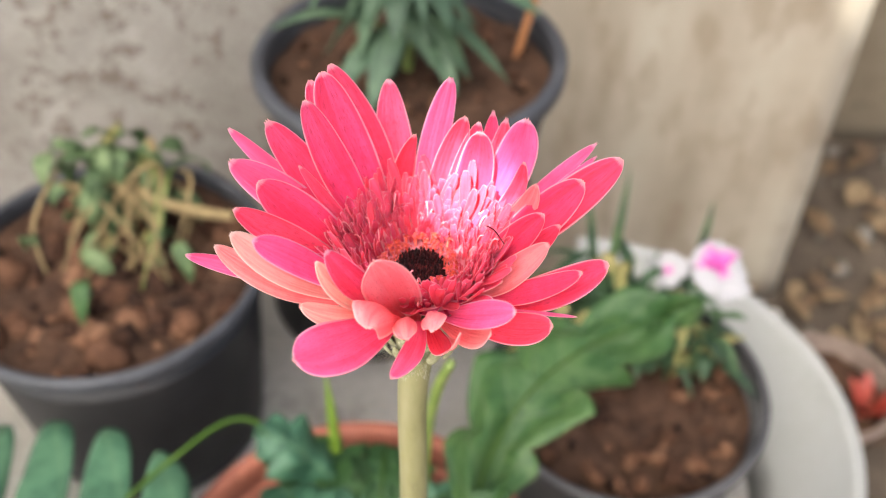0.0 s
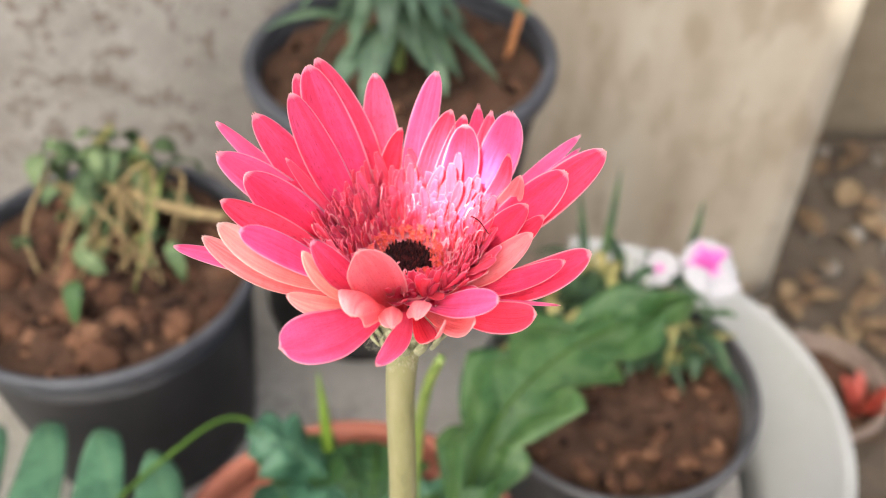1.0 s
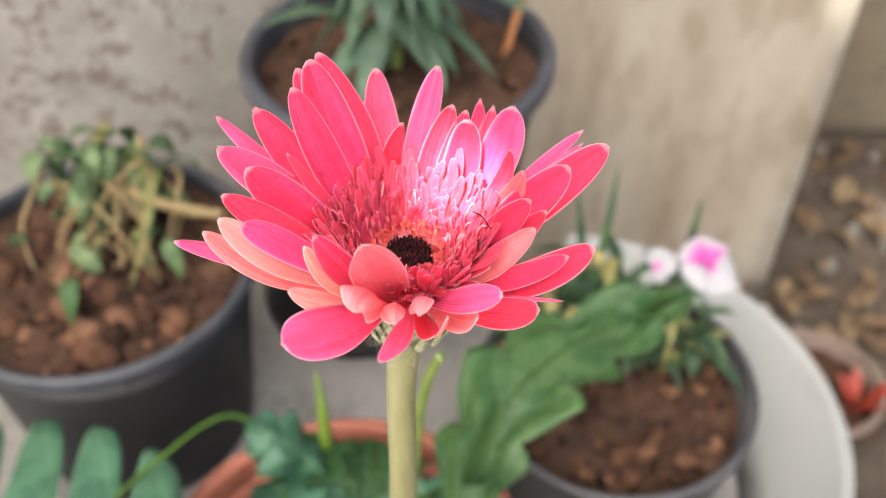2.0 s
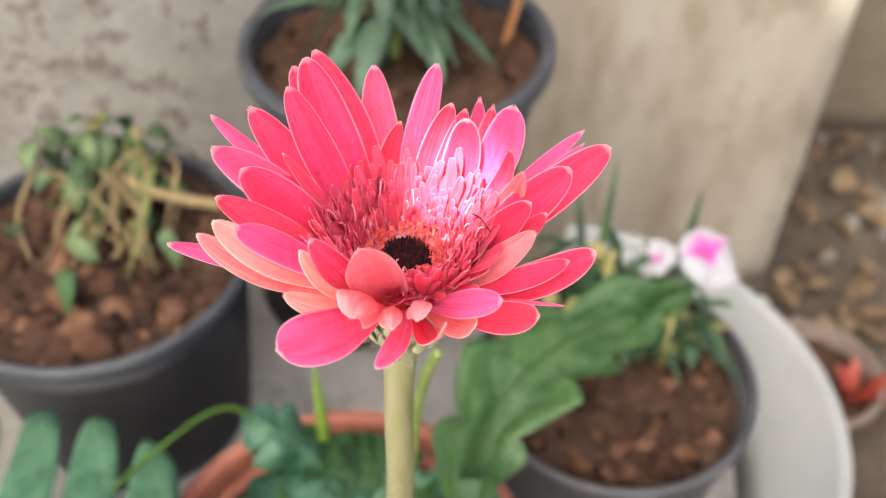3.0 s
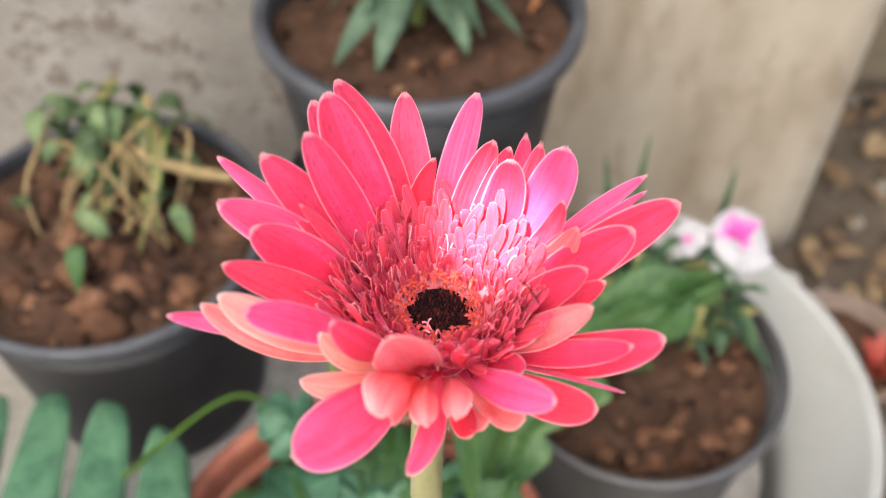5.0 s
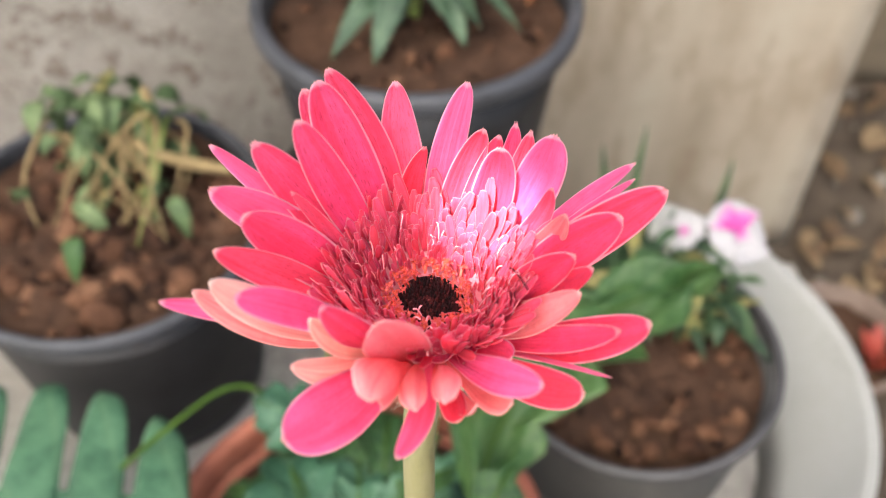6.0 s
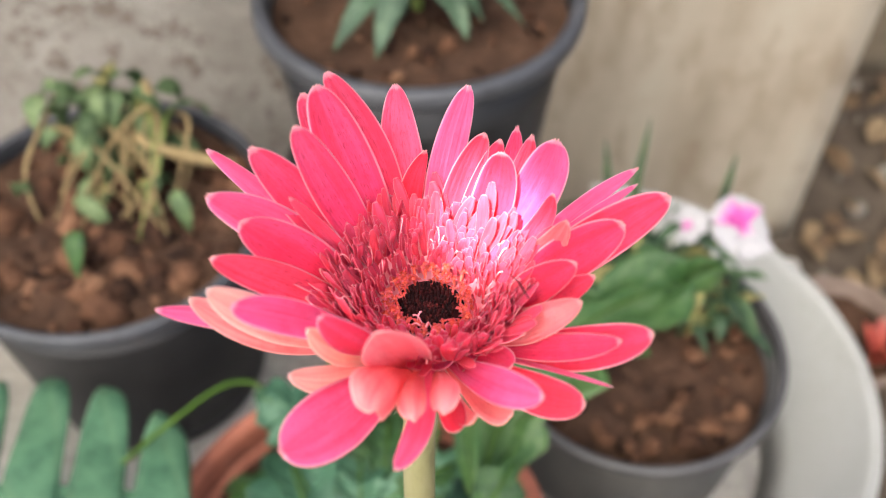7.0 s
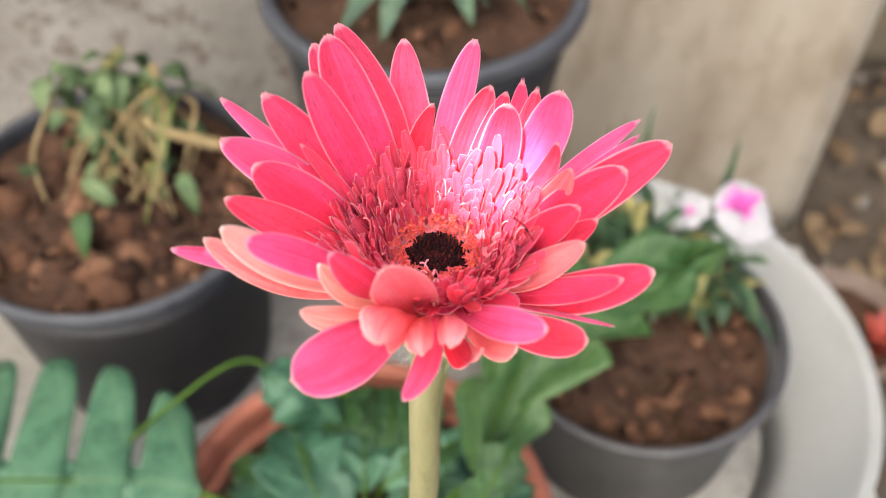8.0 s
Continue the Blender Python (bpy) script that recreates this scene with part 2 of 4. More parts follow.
GREY_LIP = simple("weathered_grey_plastic", ((0.3, (0.009912, 0.009534, 0.009534)), (0.55, (0.03813, 0.03622, 0.03622)), (0.8, (0.07245, 0.0686, 0.06479))), 26, 0.55, 0.3, 0.001, 260)
WHITE_POT = simple("white_glazed_planter", ((0.25, (0.171, 0.1665, 0.153)), (0.42, (0.2295, 0.2295, 0.216)), (0.7, (0.252, 0.252, 0.243))), 14, 0.5, 0.1, 0.001, 160)
TERRACOTTA = simple("terracotta", ((0.3, (0.1316, 0.03548, 0.01898)), (0.5, (0.2372, 0.07182, 0.03877)), (0.7, (0.3093, 0.1238, 0.07918))), 30, 0.8, 0.4, 0.0015, 320)
BROWN_POT = simple("brown_clay", ((0.3, (0.070, 0.048, 0.037)), (0.5, (0.125, 0.090, 0.070)), (0.7, (0.19, 0.145, 0.118))), 30, 0.8, 0.4, 0.0015, 320)
CONCRETE = simple("pale_concrete", ((0.28, (0.124, 0.1124, 0.09365)), (0.48, (0.422, 0.3934, 0.3406)), (0.72, (0.5403, 0.5109, 0.4596))), 9, 0.9, 0.5, 0.003, 130)
EARTH = simple("littered_earth", ((0.28, (0.01628, 0.01129, 0.00695)), (0.48, (0.03691, 0.02606, 0.01628)), (0.70, (0.07379, 0.05645, 0.038))), 14, 0.95, 0.8, 0.008, 120)
STONE = simple("pebble", ((0.3, (0.03588, 0.02916, 0.02243)), (0.5, (0.08071, 0.06955, 0.05607)), (0.75, (0.1346, 0.1211, 0.1032))), 40, 0.85, 0.5, 0.002, 300, 0, 0.5)
STAKE = simple("orange_stake", ((0.3, (0.18, 0.065, 0.02)), (0.6, (0.29, 0.12, 0.04)), (0.8, (0.36, 0.18, 0.075))), 50, 0.7, 0.3, 0.001)
# for the leaf sheets added out of view to shade the pots
BLOCKER_LEAF = simple("blocker_leaf", ((0.3, (0.03, 0.08, 0.02)), (0.6, (0.06, 0.14, 0.035)), (0.8, (0.10, 0.19, 0.05))), 8, 0.6, 0.1)


def rough_plaster():
    """Old rough-cast plaster: pale crust with brown patches where it has come off."""
    a = Mat("rough_plaster")
    big, mid, small = a.noise(11.0, 5.0, 0.65), a.noise(50.0, 5.0, 0.75), a.noise(240.0, 4.0, 0.6)
    crust = a.ramp(a.math("ADD", a.math("MULTIPLY", big, 0.6), a.math("MULTIPLY", small, 0.4)), (0.32, (0.108, 0.0936, 0.07776)), (0.5, (0.162, 0.1476, 0.1282)), (0.66, (0.216, 0.2016, 0.18)))
    patch = a.ramp(a.math("ADD", a.math("MULTIPLY", big, 0.30), a.math("MULTIPLY", mid, 0.70)), (0.525, (0, 0, 0)), (0.575, (1, 1, 1)))
    col = a.mix(a.math("MULTIPLY", patch, 0.75), crust, (0.063, 0.0441, 0.0288))
    a.bump(a.math("ADD", a.math("MULTIPLY", mid, 0.7), a.math("MULTIPLY", small, 0.3)), 0.9, 0.008)
    return a.done(col, 0.95)


def smooth_plaster():
    """Trowelled cement with vertical runs of damp and dirt."""
    a = Mat("smooth_plaster")
    big, small = a.noise(7.0, 5.0, 0.6), a.noise(150.0, 4.0, 0.6)
    runs = a.noise(13.0, 5.0, 0.6, None, (1.0, 1.0, 0.16))
    spots = a.noise(24.0, 3.0, 0.55, None, (1.0, 1.0, 0.45))
    col = a.ramp(a.math("ADD", a.math("MULTIPLY", runs, 0.6), a.math("MULTIPLY", big, 0.4)), (0.30, (0.162, 0.1296, 0.08961)), (0.48, (0.2439, 0.206, 0.1543)), (0.66, (0.297, 0.2629, 0.2076)))
    dirt = a.ramp(spots, (0.52, (0, 0, 0)), (0.64, (1, 1, 1)))
    col = a.mix(a.math("MULTIPLY", dirt, 0.5), col, (0.1485, 0.1061, 0.06301))
    col = a.mix(a.math("MULTIPLY", small, 0.18), col, (0.1351, 0.1103, 0.07632))
    a.bump(a.math("ADD", runs, a.math("MULTIPLY", small, 0.3)), 0.35, 0.003)
    return a.done(col, 0.9)


ROUGH, SMOOTH = rough_plaster(), smooth_plaster()
# plaster of the recess wall, its colour darkened to stand for shade
SHADED_TAN = simple("shaded_tan_plaster", ((0.3, (0.06604, 0.04953, 0.03066)), (0.5, (0.1085, 0.08494, 0.05425)), (0.7, (0.1509, 0.1226, 0.08494))), 9, 0.9, 0.5, 0.004, 120)


def bloom_material(name, v0, v1, v2):
    """Garden-pink petal: white with a magenta heart, from the UVs."""
    a = Mat(name)
    sep = a.n.new("ShaderNodeSeparateXYZ")
    uv = a.coords("UV")
    a.link(uv, sep.inputs[0])
    v = a.math("ADD", sep.outputs["Y"], a.math("MULTIPLY", a.noise(1.0, 3.0, 0.6, uv, (9.0, 3.0, 1.0)), 0.30))
    v = a.math("MULTIPLY", v, 1.0 / 1.3)
    col = a.ramp(v, (v0 / 1.3, (0.42, 0.05, 0.25)), (v1 / 1.3, (0.46, 0.15, 0.33)), (v2 / 1.3, (0.33, 0.317, 0.317)))
    m = a.done(col, 0.6)
    a.thin(col, 0.25)
    return m


BLOOM = bloom_material("white_petal", 0.22, 0.36, 0.50)
BLOOM_DARK = bloom_material("magenta_petal", 0.52, 0.80, 1.02)
CREAM = simple("white_bud", ((0.3, (0.231, 0.231, 0.1764)), (0.6, (0.3276, 0.3276, 0.3024))), 80, 0.6, 0.1, 0.001, None, 0.2)


# ---- builders ----
def thing(name, label, category, at=(0, 0, 0), group="", kind=""):
    ob = new(name)
    ob.location = at
    return tagged(ob, label, category, group, kind)


def mesh_of(bm, *mats):
    bmesh.ops.recalc_face_normals(bm, faces=bm.faces)
    me = bpy.data.meshes.new("mesh")
    bm.to_mesh(me)
    bm.free()
    for m in mats:
        me.materials.append(m)
    return me


def smooth(me):
    me.polygons.foreach_set("use_smooth", [True] * len(me.polygons))
    return me


def part(name, bm, material, parent, label="", flat=False):
    """Links a bmesh (or a ready mesh) as ONE mesh object under a thing or a part, in the world's coordinates."""
    me = bm if isinstance(bm, bpy.types.Mesh) else mesh_of(bm, *(material if isinstance(material, tuple) else (material,)))
    if not flat:
        smooth(me)
    ob = new(name, me)
    if parent:
        ob.parent = parent
        root = parent
        off = Vector(root.location)
        while root.parent:
            root = root.parent
            off += Vector(root.location)
        ob.location = -off
    return tagged(ob, label) if label else ob


def solid(name, bm, material, label, category, kind="", group=""):
    """A thing that is one mesh, in the world's coordinates."""
    return tagged(part(name, bm, material, None), label, category, group, kind)


def lathe(profile, seg=72, centre=(0, 0, 0), wobble=0.0, shift=None, base=True):
    """Turns a list of (radius, height) round the z axis. shift gives a sideways offset by height."""
    bm = bmesh.new()
    rings = []
    for r, z in profile:
        dx, dy = shift(z) if shift else (0, 0)
        ring = []
        for k in range(seg):
            a = 2 * math.pi * k / seg
            rr = r * (1 + wobble * noise.noise(Vector((math.cos(a) * 1.3, math.sin(a) * 1.3, z * 8 + centre[0] * 9))))
            ring.append(bm.verts.new((centre[0] + dx + rr * math.cos(a), centre[1] + dy + rr * math.sin(a), centre[2] + z)))
        rings.append(ring)
    for p, q in zip(rings, rings[1:]):
        for k in range(seg):
            bm.faces.new((p[k], p[(k + 1) % seg], q[(k + 1) % seg], q[k]))
    if base:
        bm.faces.new(rings[0])
    if profile[-1][0] == 0.0:
        bmesh.ops.remove_doubles(bm, verts=rings[-1], dist=1e-7)
    return bm


def bez(p0, p1, p2, s):
    return p0 * (1 - s) ** 2 + p1 * 2 * s * (1 - s) + p2 * s * s


def tube(points, radii, seg=10, bm=None, steps=8):
    """A round bar along a smooth line through the points, its radius gliding through radii."""
    bm = bm or bmesh.new()
    pts = [Vector(p) for p in points]
    line, rad = [], []
    n = len(pts)
    for i in range(n - 1):
        a, b = pts[max(i - 1, 0)], pts[i]
        c, d = pts[i + 1], pts[min(i + 2, n - 1)]
        for k in range(steps):
            s = k / steps
            line.append(0.5 * (2 * b + (c - a) * s + (2 * a - 5 * b + 4 * c - d) * s * s + (3 * b - a - 3 * c + d) * s ** 3))
            r0, r1 = radii[min(i, len(radii) - 1)], radii[min(i + 1, len(radii) - 1)]
            rad.append(r0 + (r1 - r0) * s)
    line.append(pts[-1])
    rad.append(radii[-1])
    rings = []
    ref = Vector((0.31, 0.95, 0.11))
    for i, p in enumerate(line):
        t = (line[min(i + 1, len(line) - 1)] - line[max(i - 1, 0)]).normalized()
        u = t.cross(ref).normalized()
        v = t.cross(u)
        rings.append([bm.verts.new(p + (u * math.cos(2 * math.pi * k / seg) + v * math.sin(2 * math.pi * k / seg)) * rad[i]) for k in range(seg)])
    for p, q in zip(rings, rings[1:]):
        for k in range(seg):
            bm.faces.new((p[k], p[(k + 1) % seg], q[(k + 1) % seg], q[k]))
    bm.faces.new(rings[0])
    bm.faces.new(rings[-1])
    return bm


def blade(p0, p1, p2, width, shape, side, cup=0.15, roll=0.0, thick=0.0004, nl=16, nc=8, wave=0.0, seed=0.0, sweep=0.0, bm=None, curl=0.0, point=0.0, ease=1.0, teeth=0.0, ridge=0.0):
    """A thin leaf or petal along a bent line from p0 to p2: shape(s) is its share of the width at s, side its sidewise direction at the base,
    cup the hollow across it, roll a turn about its length, sweep the slant of its lobes, curl the bend of its margins, point how far the tip runs out.
    Two skins with a thickness between them; the lower one takes the second material."""
    bm = bm or bmesh.new()
    uvl = bm.loops.layers.uv.verify()
    p0, p1, p2, side = Vector(p0), Vector(p1), Vector(p2), Vector(side)
    length = (p2 - p0).length
    grid = [[], []]
    uvs = {}
    for i in range(nl + 1):
        s = 1 - (1 - i / nl) ** ease
        c = bez(p0, p1, p2, s)
        t = ((p1 - p0) * (1 - s) + (p2 - p1) * s).normalized()
        u = (side - t * side.dot(t)).normalized()
        n = t.cross(u)
        ang = radians(roll) * (0.35 + 0.65 * s)
        u, n = u * math.cos(ang) + n * math.sin(ang), n * math.cos(ang) - u * math.sin(ang)
        half = width * 0.5 * shape(s)
        rows = ([], [])
        for j in range(nc + 1):
            q = 2 * j / nc - 1
            bend = cup * (q * q - 0.35) + curl * q ** 4 + ridge * math.cos(q * 7.5 + seed) * (1 - s * 0.5)
            w = wave * noise.noise(Vector((q * 1.7 + seed, s * 4.0, seed * 3.1)))
            pos = c + u * (q * half) + n * (half * bend + w * width) + t * (sweep * abs(q) * half - point * q * q * half * s + (teeth * (0.5 + 0.5 * math.cos(q * 8.0 + seed)) if i == nl else 0.0))
            rim = 1.0 - 0.75 * abs(q) ** 6
            rows[0].append(bm.verts.new(pos + n * thick * 0.5 * rim))
            rows[1].append(bm.verts.new(pos - n * thick * 0.5 * rim))
            for r in rows:
                uvs[r[-1]] = (j / nc, s)
        grid[0].append(rows[0])
        grid[1].append(rows[1])
    made = []
    for layer in (0, 1):
        g = grid[layer]
        for i in range(nl):
            for j in range(nc):
                f = bm.faces.new((g[i][j], g[i][j + 1], g[i + 1][j + 1], g[i + 1][j]))
                f.material_index = layer
                made.append(f)
    top, low = grid
    for i in range(nl):
        for j in (0, nc):
            made.append(bm.faces.new((top[i][j], top[i + 1][j], low[i + 1][j], low[i][j])))
            made[-1].material_index = 1
    for i in (0, nl):
        for j in range(nc):
            made.append(bm.faces.new((top[i][j], top[i][j + 1], low[i][j + 1], low[i][j])))
            made[-1].material_index = 1
    for f in made:
        for lp in f.loops:
            lp[uvl].uv = uvs[lp.vert]
    return bm


def petal_shape(curve):
    """Outline of a ray petal: a narrow foot, widest past the middle, an end that is pointed or blunt."""
    def shape(s):
        body = 0.42 + 0.58 * math.sin(min(s / 0.60, 1.0) * math.pi / 2) ** 1.3
        end = math.sqrt(max(1 - (max(s - 0.50, 0) / 0.504) ** curve, 0.0))
        return max(body * end, 0.07)
    return shape


def lance_shape(s):
    return max(math.sin(math.pi * min(max(s, 0), 1) ** 0.85) ** 0.8, 0.03)


def lump(bm, at, size, seed):
    """An irregular clod or stone."""
    vs = bmesh.ops.create_icosphere(bm, subdivisions=2, radius=1.0)["verts"]
    sx, sy, sz = (size * random.uniform(0.75, 1.25) for _ in range(3))
    rot = Euler((random.uniform(0, 6), random.uniform(0, 6), random.uniform(0, 6))).to_matrix()
    for v in vs:
        k = 1 + 0.55 * noise.noise(v.co * 1.3 + Vector((seed, 0, 0))) + 0.25 * noise.noise(v.co * 3.1 + Vector((seed, 5, 0)))
        v.co = Vector(at) + rot @ Vector((v.co.x * sx * k, v.co.y * sy * k, v.co.z * sz * k * 0.8))


def soil_bed(cx, cy, z, r, rough=0.006, scale=35.0):
    """A disc of lumpy earth that fills a pot."""
    bm = bmesh.new()
    n, m = 40, 96
    mid = bm.verts.new((cx, cy, z + rough * noise.noise(Vector((cx, cy, 0)) * scale)))
    prev = None
    for i in range(1, n + 1):
        ring = []
        for k in range(m):
            a = 2 * math.pi * k / m
            x, y = cx + r * i / n * math.cos(a), cy + r * i / n * math.sin(a)
            p = Vector((x, y, 0)) * scale
            h = rough * (noise.noise(p) + 0.6 * noise.noise(p * 2.7) + 0.35 * noise.noise(p * 6.5))
            ring.append(bm.verts.new((x, y, z + h)))
        if prev is None:
            for k in range(m):
                bm.faces.new((mid, ring[k], ring[(k + 1) % m]))
        else:
            for k in range(m):
                bm.faces.new((prev[k], ring[k], ring[(k + 1) % m], prev[(k + 1) % m]))
        prev = ring
    return bm


def clods(cx, cy, z, r, count, lo, hi):
    bm = bmesh.new()
    for k in range(count):
        a, d = random.uniform(0, 2 * math.pi), r * math.sqrt(random.random())
        s = lo + (hi - lo) * random.random() ** 2.2
        lump(bm, (cx + d * math.cos(a), cy + d * math.sin(a), z + s * 0.25), s, k * 1.7)
    return bm


def slab(x0, x1, y0, y1, z0, z1, cuts=0, amp=0.0, scale=20.0):
    """A box; cuts and amp roughen it."""
    bm = bmesh.new()
    bmesh.ops.create_cube(bm, size=1.0)
    for v in bm.verts:
        v.co = Vector((x0 + (v.co.x + 0.5) * (x1 - x0), y0 + (v.co.y + 0.5) * (y1 - y0), z0 + (v.co.z + 0.5) * (z1 - z0)))
    bmesh.ops.bevel(bm, geom=list(bm.edges), offset=0.004, segments=2, affect="EDGES")
    if cuts:
        bmesh.ops.subdivide_edges(bm, edges=[e for e in bm.edges if e.calc_length() > 0.05], cuts=cuts, use_grid_fill=True)
        for v in bm.verts:
            v.co += Vector((0, -1, 0)) * amp * (noise.noise(v.co * scale) + 0.5 * noise.noise(v.co * scale * 2.6))
    return bm


# ---- setting ----
def ground_sheet():
    bm = bmesh.new()
    bmesh.ops.create_grid(bm, x_segments=2, y_segments=2, size=60)
    return bm


solid("ground", ground_sheet(), EARTH, "bare brown earth below the ledge", "ground", "structure").location.z = -0.36
solid("pavement", slab(-1.6, 0.06, -1.2, 0.77, -0.37, 0.004), CONCRETE, "pale worn concrete ledge along the wall", "pavement", "structure")
solid("pavement", slab(0.06, 0.335, -1.2, 0.64, -0.37, 0.004), CONCRETE, "pale worn concrete ledge beside the step", "pavement", "structure")
solid("wall_rough", slab(-1.8, -0.10, 0.765, 0.985, -0.37, 0.74, 40, 0.006, 22.0), ROUGH, "old rough-cast plaster wall with brown patches", "wall", "structure")
solid("wall_smooth", slab(-0.30, 0.503, 0.99, 1.35, -0.37, 0.74, 20, 0.003, 9.0), SMOOTH, "stained smooth cement plaster pier", "wall", "structure")
solid("wall_recess", slab(0.30, 3.2, 1.38, 1.60, -0.37, 0.74, 20, 0.004, 9.0), SHADED_TAN, "stained tan plaster wall behind the pier, its shade put into the colour", "wall", "structure")


# ---- pots ----
def pot(name, label, cx, cy, z0, z1, r_top, r_base, mat, lip=0.007, rim=0.012, wall=0.003, category="flower pot", wobble=0.01, lip_mat=None):
    th = thing(name, label, category, (cx, cy, z0))
    h = z1 - z0
    slope = lambda z: r_base + (r_top - lip - r_base) * z / h
    prof = [(r_base - 0.006, 0.0), (r_base, 0.004)]
    prof += [(slope(h * k / 8), h * k / 8) for k in range(1, 8)]
    prof += [(slope(h - rim), h - rim - 0.001)]
    prof += [(r_top - wall - 0.004, h - rim), (slope(h * 0.6) - wall, h * 0.6), (slope(0.02) - wall, 0.012)]
    part("body", lathe(prof, 96, (cx, cy, z0), wobble), mat, th)
    edge = [(r_top - lip, h - rim - 0.002), (r_top - 0.0015, h - rim), (r_top, h - rim + 0.003), (r_top, h - 0.003), (r_top - 0.002, h), (r_top - lip + 0.001, h), (r_top - lip - 0.001, h - 0.003), (r_top - lip, h - rim - 0.002)]
    part("rim", lathe(edge, 96, (cx, cy, z0), wobble, None, False), lip_mat or mat, th)
    return th


LEFT = pot("flower_pot", "black plastic nursery pot of red soil on the concrete", -0.251, 0.508, 0.004, 0.20, 0.1195, 0.090, BLACK_POT, lip_mat=DUSTY_LIP)
part("soil", soil_bed(-0.251, 0.508, 0.184, 0.112, 0.008), SOIL, LEFT, "crumbly red-brown soil")
tagged(part("loose_earth", clods(-0.251, 0.508, 0.181, 0.100, 260, 0.003, 0.014), CLOD, LEFT, "loose brick-red clods"), kind="stuff")

BACK = pot("flower_pot", "black plastic nursery pot raised on an upturned pot", -0.026, 0.637, 0.10, 0.30, 0.1225, 0.092, BLACK_POT, 0.010, 0.015, lip_mat=DUSTY_LIP)
part("soil", soil_bed(-0.026, 0.637, 0.277, 0.112, 0.004), SOIL, BACK, "smooth dark red soil")
tagged(part("loose_earth", clods(-0.026, 0.637, 0.277, 0.10, 90, 0.002, 0.007), CLOD, BACK, "small red clods"), kind="stuff")


STAND = pot("flower_pot", "upturned black plastic pot that carries another pot", -0.072, 0.662, 0.004, 0.0985, 0.080, 0.096, BLACK_POT, 0.002, 0.006)
part("base", lathe([(0.0005, 0.0), (0.05, 0.0005), (0.077, 0.0005), (0.077, -0.003), (0.05, -0.003), (0.0005, -0.003)], 64, (-0.072, 0.662, 0.0985), 0.0, None, False), BLACK_POT, STAND)

GREY = pot("flower_pot", "dark grey plastic pot of red-brown soil in a white tub", 0.1390, 0.4457, 0.004, 0.13, 0.1065, 0.089, GREY_POT, 0.006, 0.010, lip_mat=GREY_LIP)
part("soil", soil_bed(0.1375, 0.4457, 0.106, 0.0965, 0.005), SOIL, GREY, "dark red-brown soil")
tagged(part("loose_earth", clods(0.1375, 0.4457, 0.106, 0.088, 170, 0.002, 0.009), CLOD, GREY, "loose soil crumbs"), kind="stuff")


def white_tub():
    """A cut piece of a round white tub: a sloping wall with a rolled rim, bent round the grey pot."""
    cx, cy = 0.113, 0.448
    th = thing("tub", "cut section of a round white plastic tub round a pot", "tub", (cx, cy, 0.004))

    def sweep_arc(profile, closed):
        bm = bmesh.new()
        rings = []
        for k in range(91):
            a = radians(-95 + 181 * k / 90)
            w = 1 + 0.006 * noise.noise(Vector((math.cos(a) * 2, math.sin(a) * 2, 0.3)))
            rings.append([bm.verts.new((cx + r * w * math.cos(a), cy + r * w * math.sin(a), z)) for r, z in profile])
        m = len(profile)
        for p, q in zip(rings, rings[1:]):
            for k in range(m if closed else m - 1):
                bm.faces.new((p[k], q[k], q[(k + 1) % m], p[(k + 1) % m]))
        bm.faces.new(rings[0])
        bm.faces.new(rings[-1])
        return bm

    wall = [(0.142, 0.004), (0.162, 0.026), (0.182, 0.048), (0.196, 0.066), (0.2030, 0.0765), (0.2060, 0.0800), (0.2095, 0.0803), (0.2115, 0.0775), (0.2105, 0.0735), (0.2050, 0.064), (0.192, 0.042), (0.172, 0.020), (0.154, 0.004)]
    part("wall", sweep_arc(wall, True), WHITE_POT, th)
    edge = [(0.2085, 0.0808), (0.2105, 0.0812), (0.2125, 0.0795), (0.2128, 0.0765), (0.2112, 0.0735), (0.2104, 0.0740), (0.2112, 0.0775), (0.2095, 0.0800)]
    part("rim", sweep_arc(edge, True), WHITE_POT, th)


white_tub()

SMALL = pot("flower_pot", "small brown clay pot with red-leaved seedlings", 0.50, 0.765, -0.36, -0.28, 0.088, 0.066, BROWN_POT, 0.009, 0.014)
part("soil", soil_bed(0.50, 0.765, -0.305, 0.079, 0.003), SOIL, SMALL, "dark soil")

CLAY = pot("flower_pot", "orange terracotta pot holding the gerbera", -0.0555, 0.276, 0.004, 0.15, 0.121, 0.090, TERRACOTTA, 0.011, 0.022, 0.006)
part("soil", soil_bed(-0.0555, 0.276, 0.118, 0.109, 0.006), SOIL, CLAY, "dark moist soil")
tagged(part("loose_earth", clods(-0.0555, 0.276, 0.120, 0.10, 90, 0.002, 0.008), CLOD, CLAY, "loose soil crumbs"), kind="stuff")


# ---- gerbera ----
HEAD = Vector((-0.0055, 0.1565, 0.541))
GERBERA = thing("gerbera", "pink-red gerbera in full bloom with lobed green leaves", "flower", (-0.035, 0.215, 0.122))
FLOWER = part("flower_head", lathe([(0.001, -0.004), (0.005, -0.0035), (0.0074, -0.001), (0.0078, 0.0002), (0.005, 0.0014), (0.0, 0.0022)], 40, tuple(HEAD)), DISC, GERBERA, "coral-pink gerbera head with a dark maroon eye")
petal_count = 0


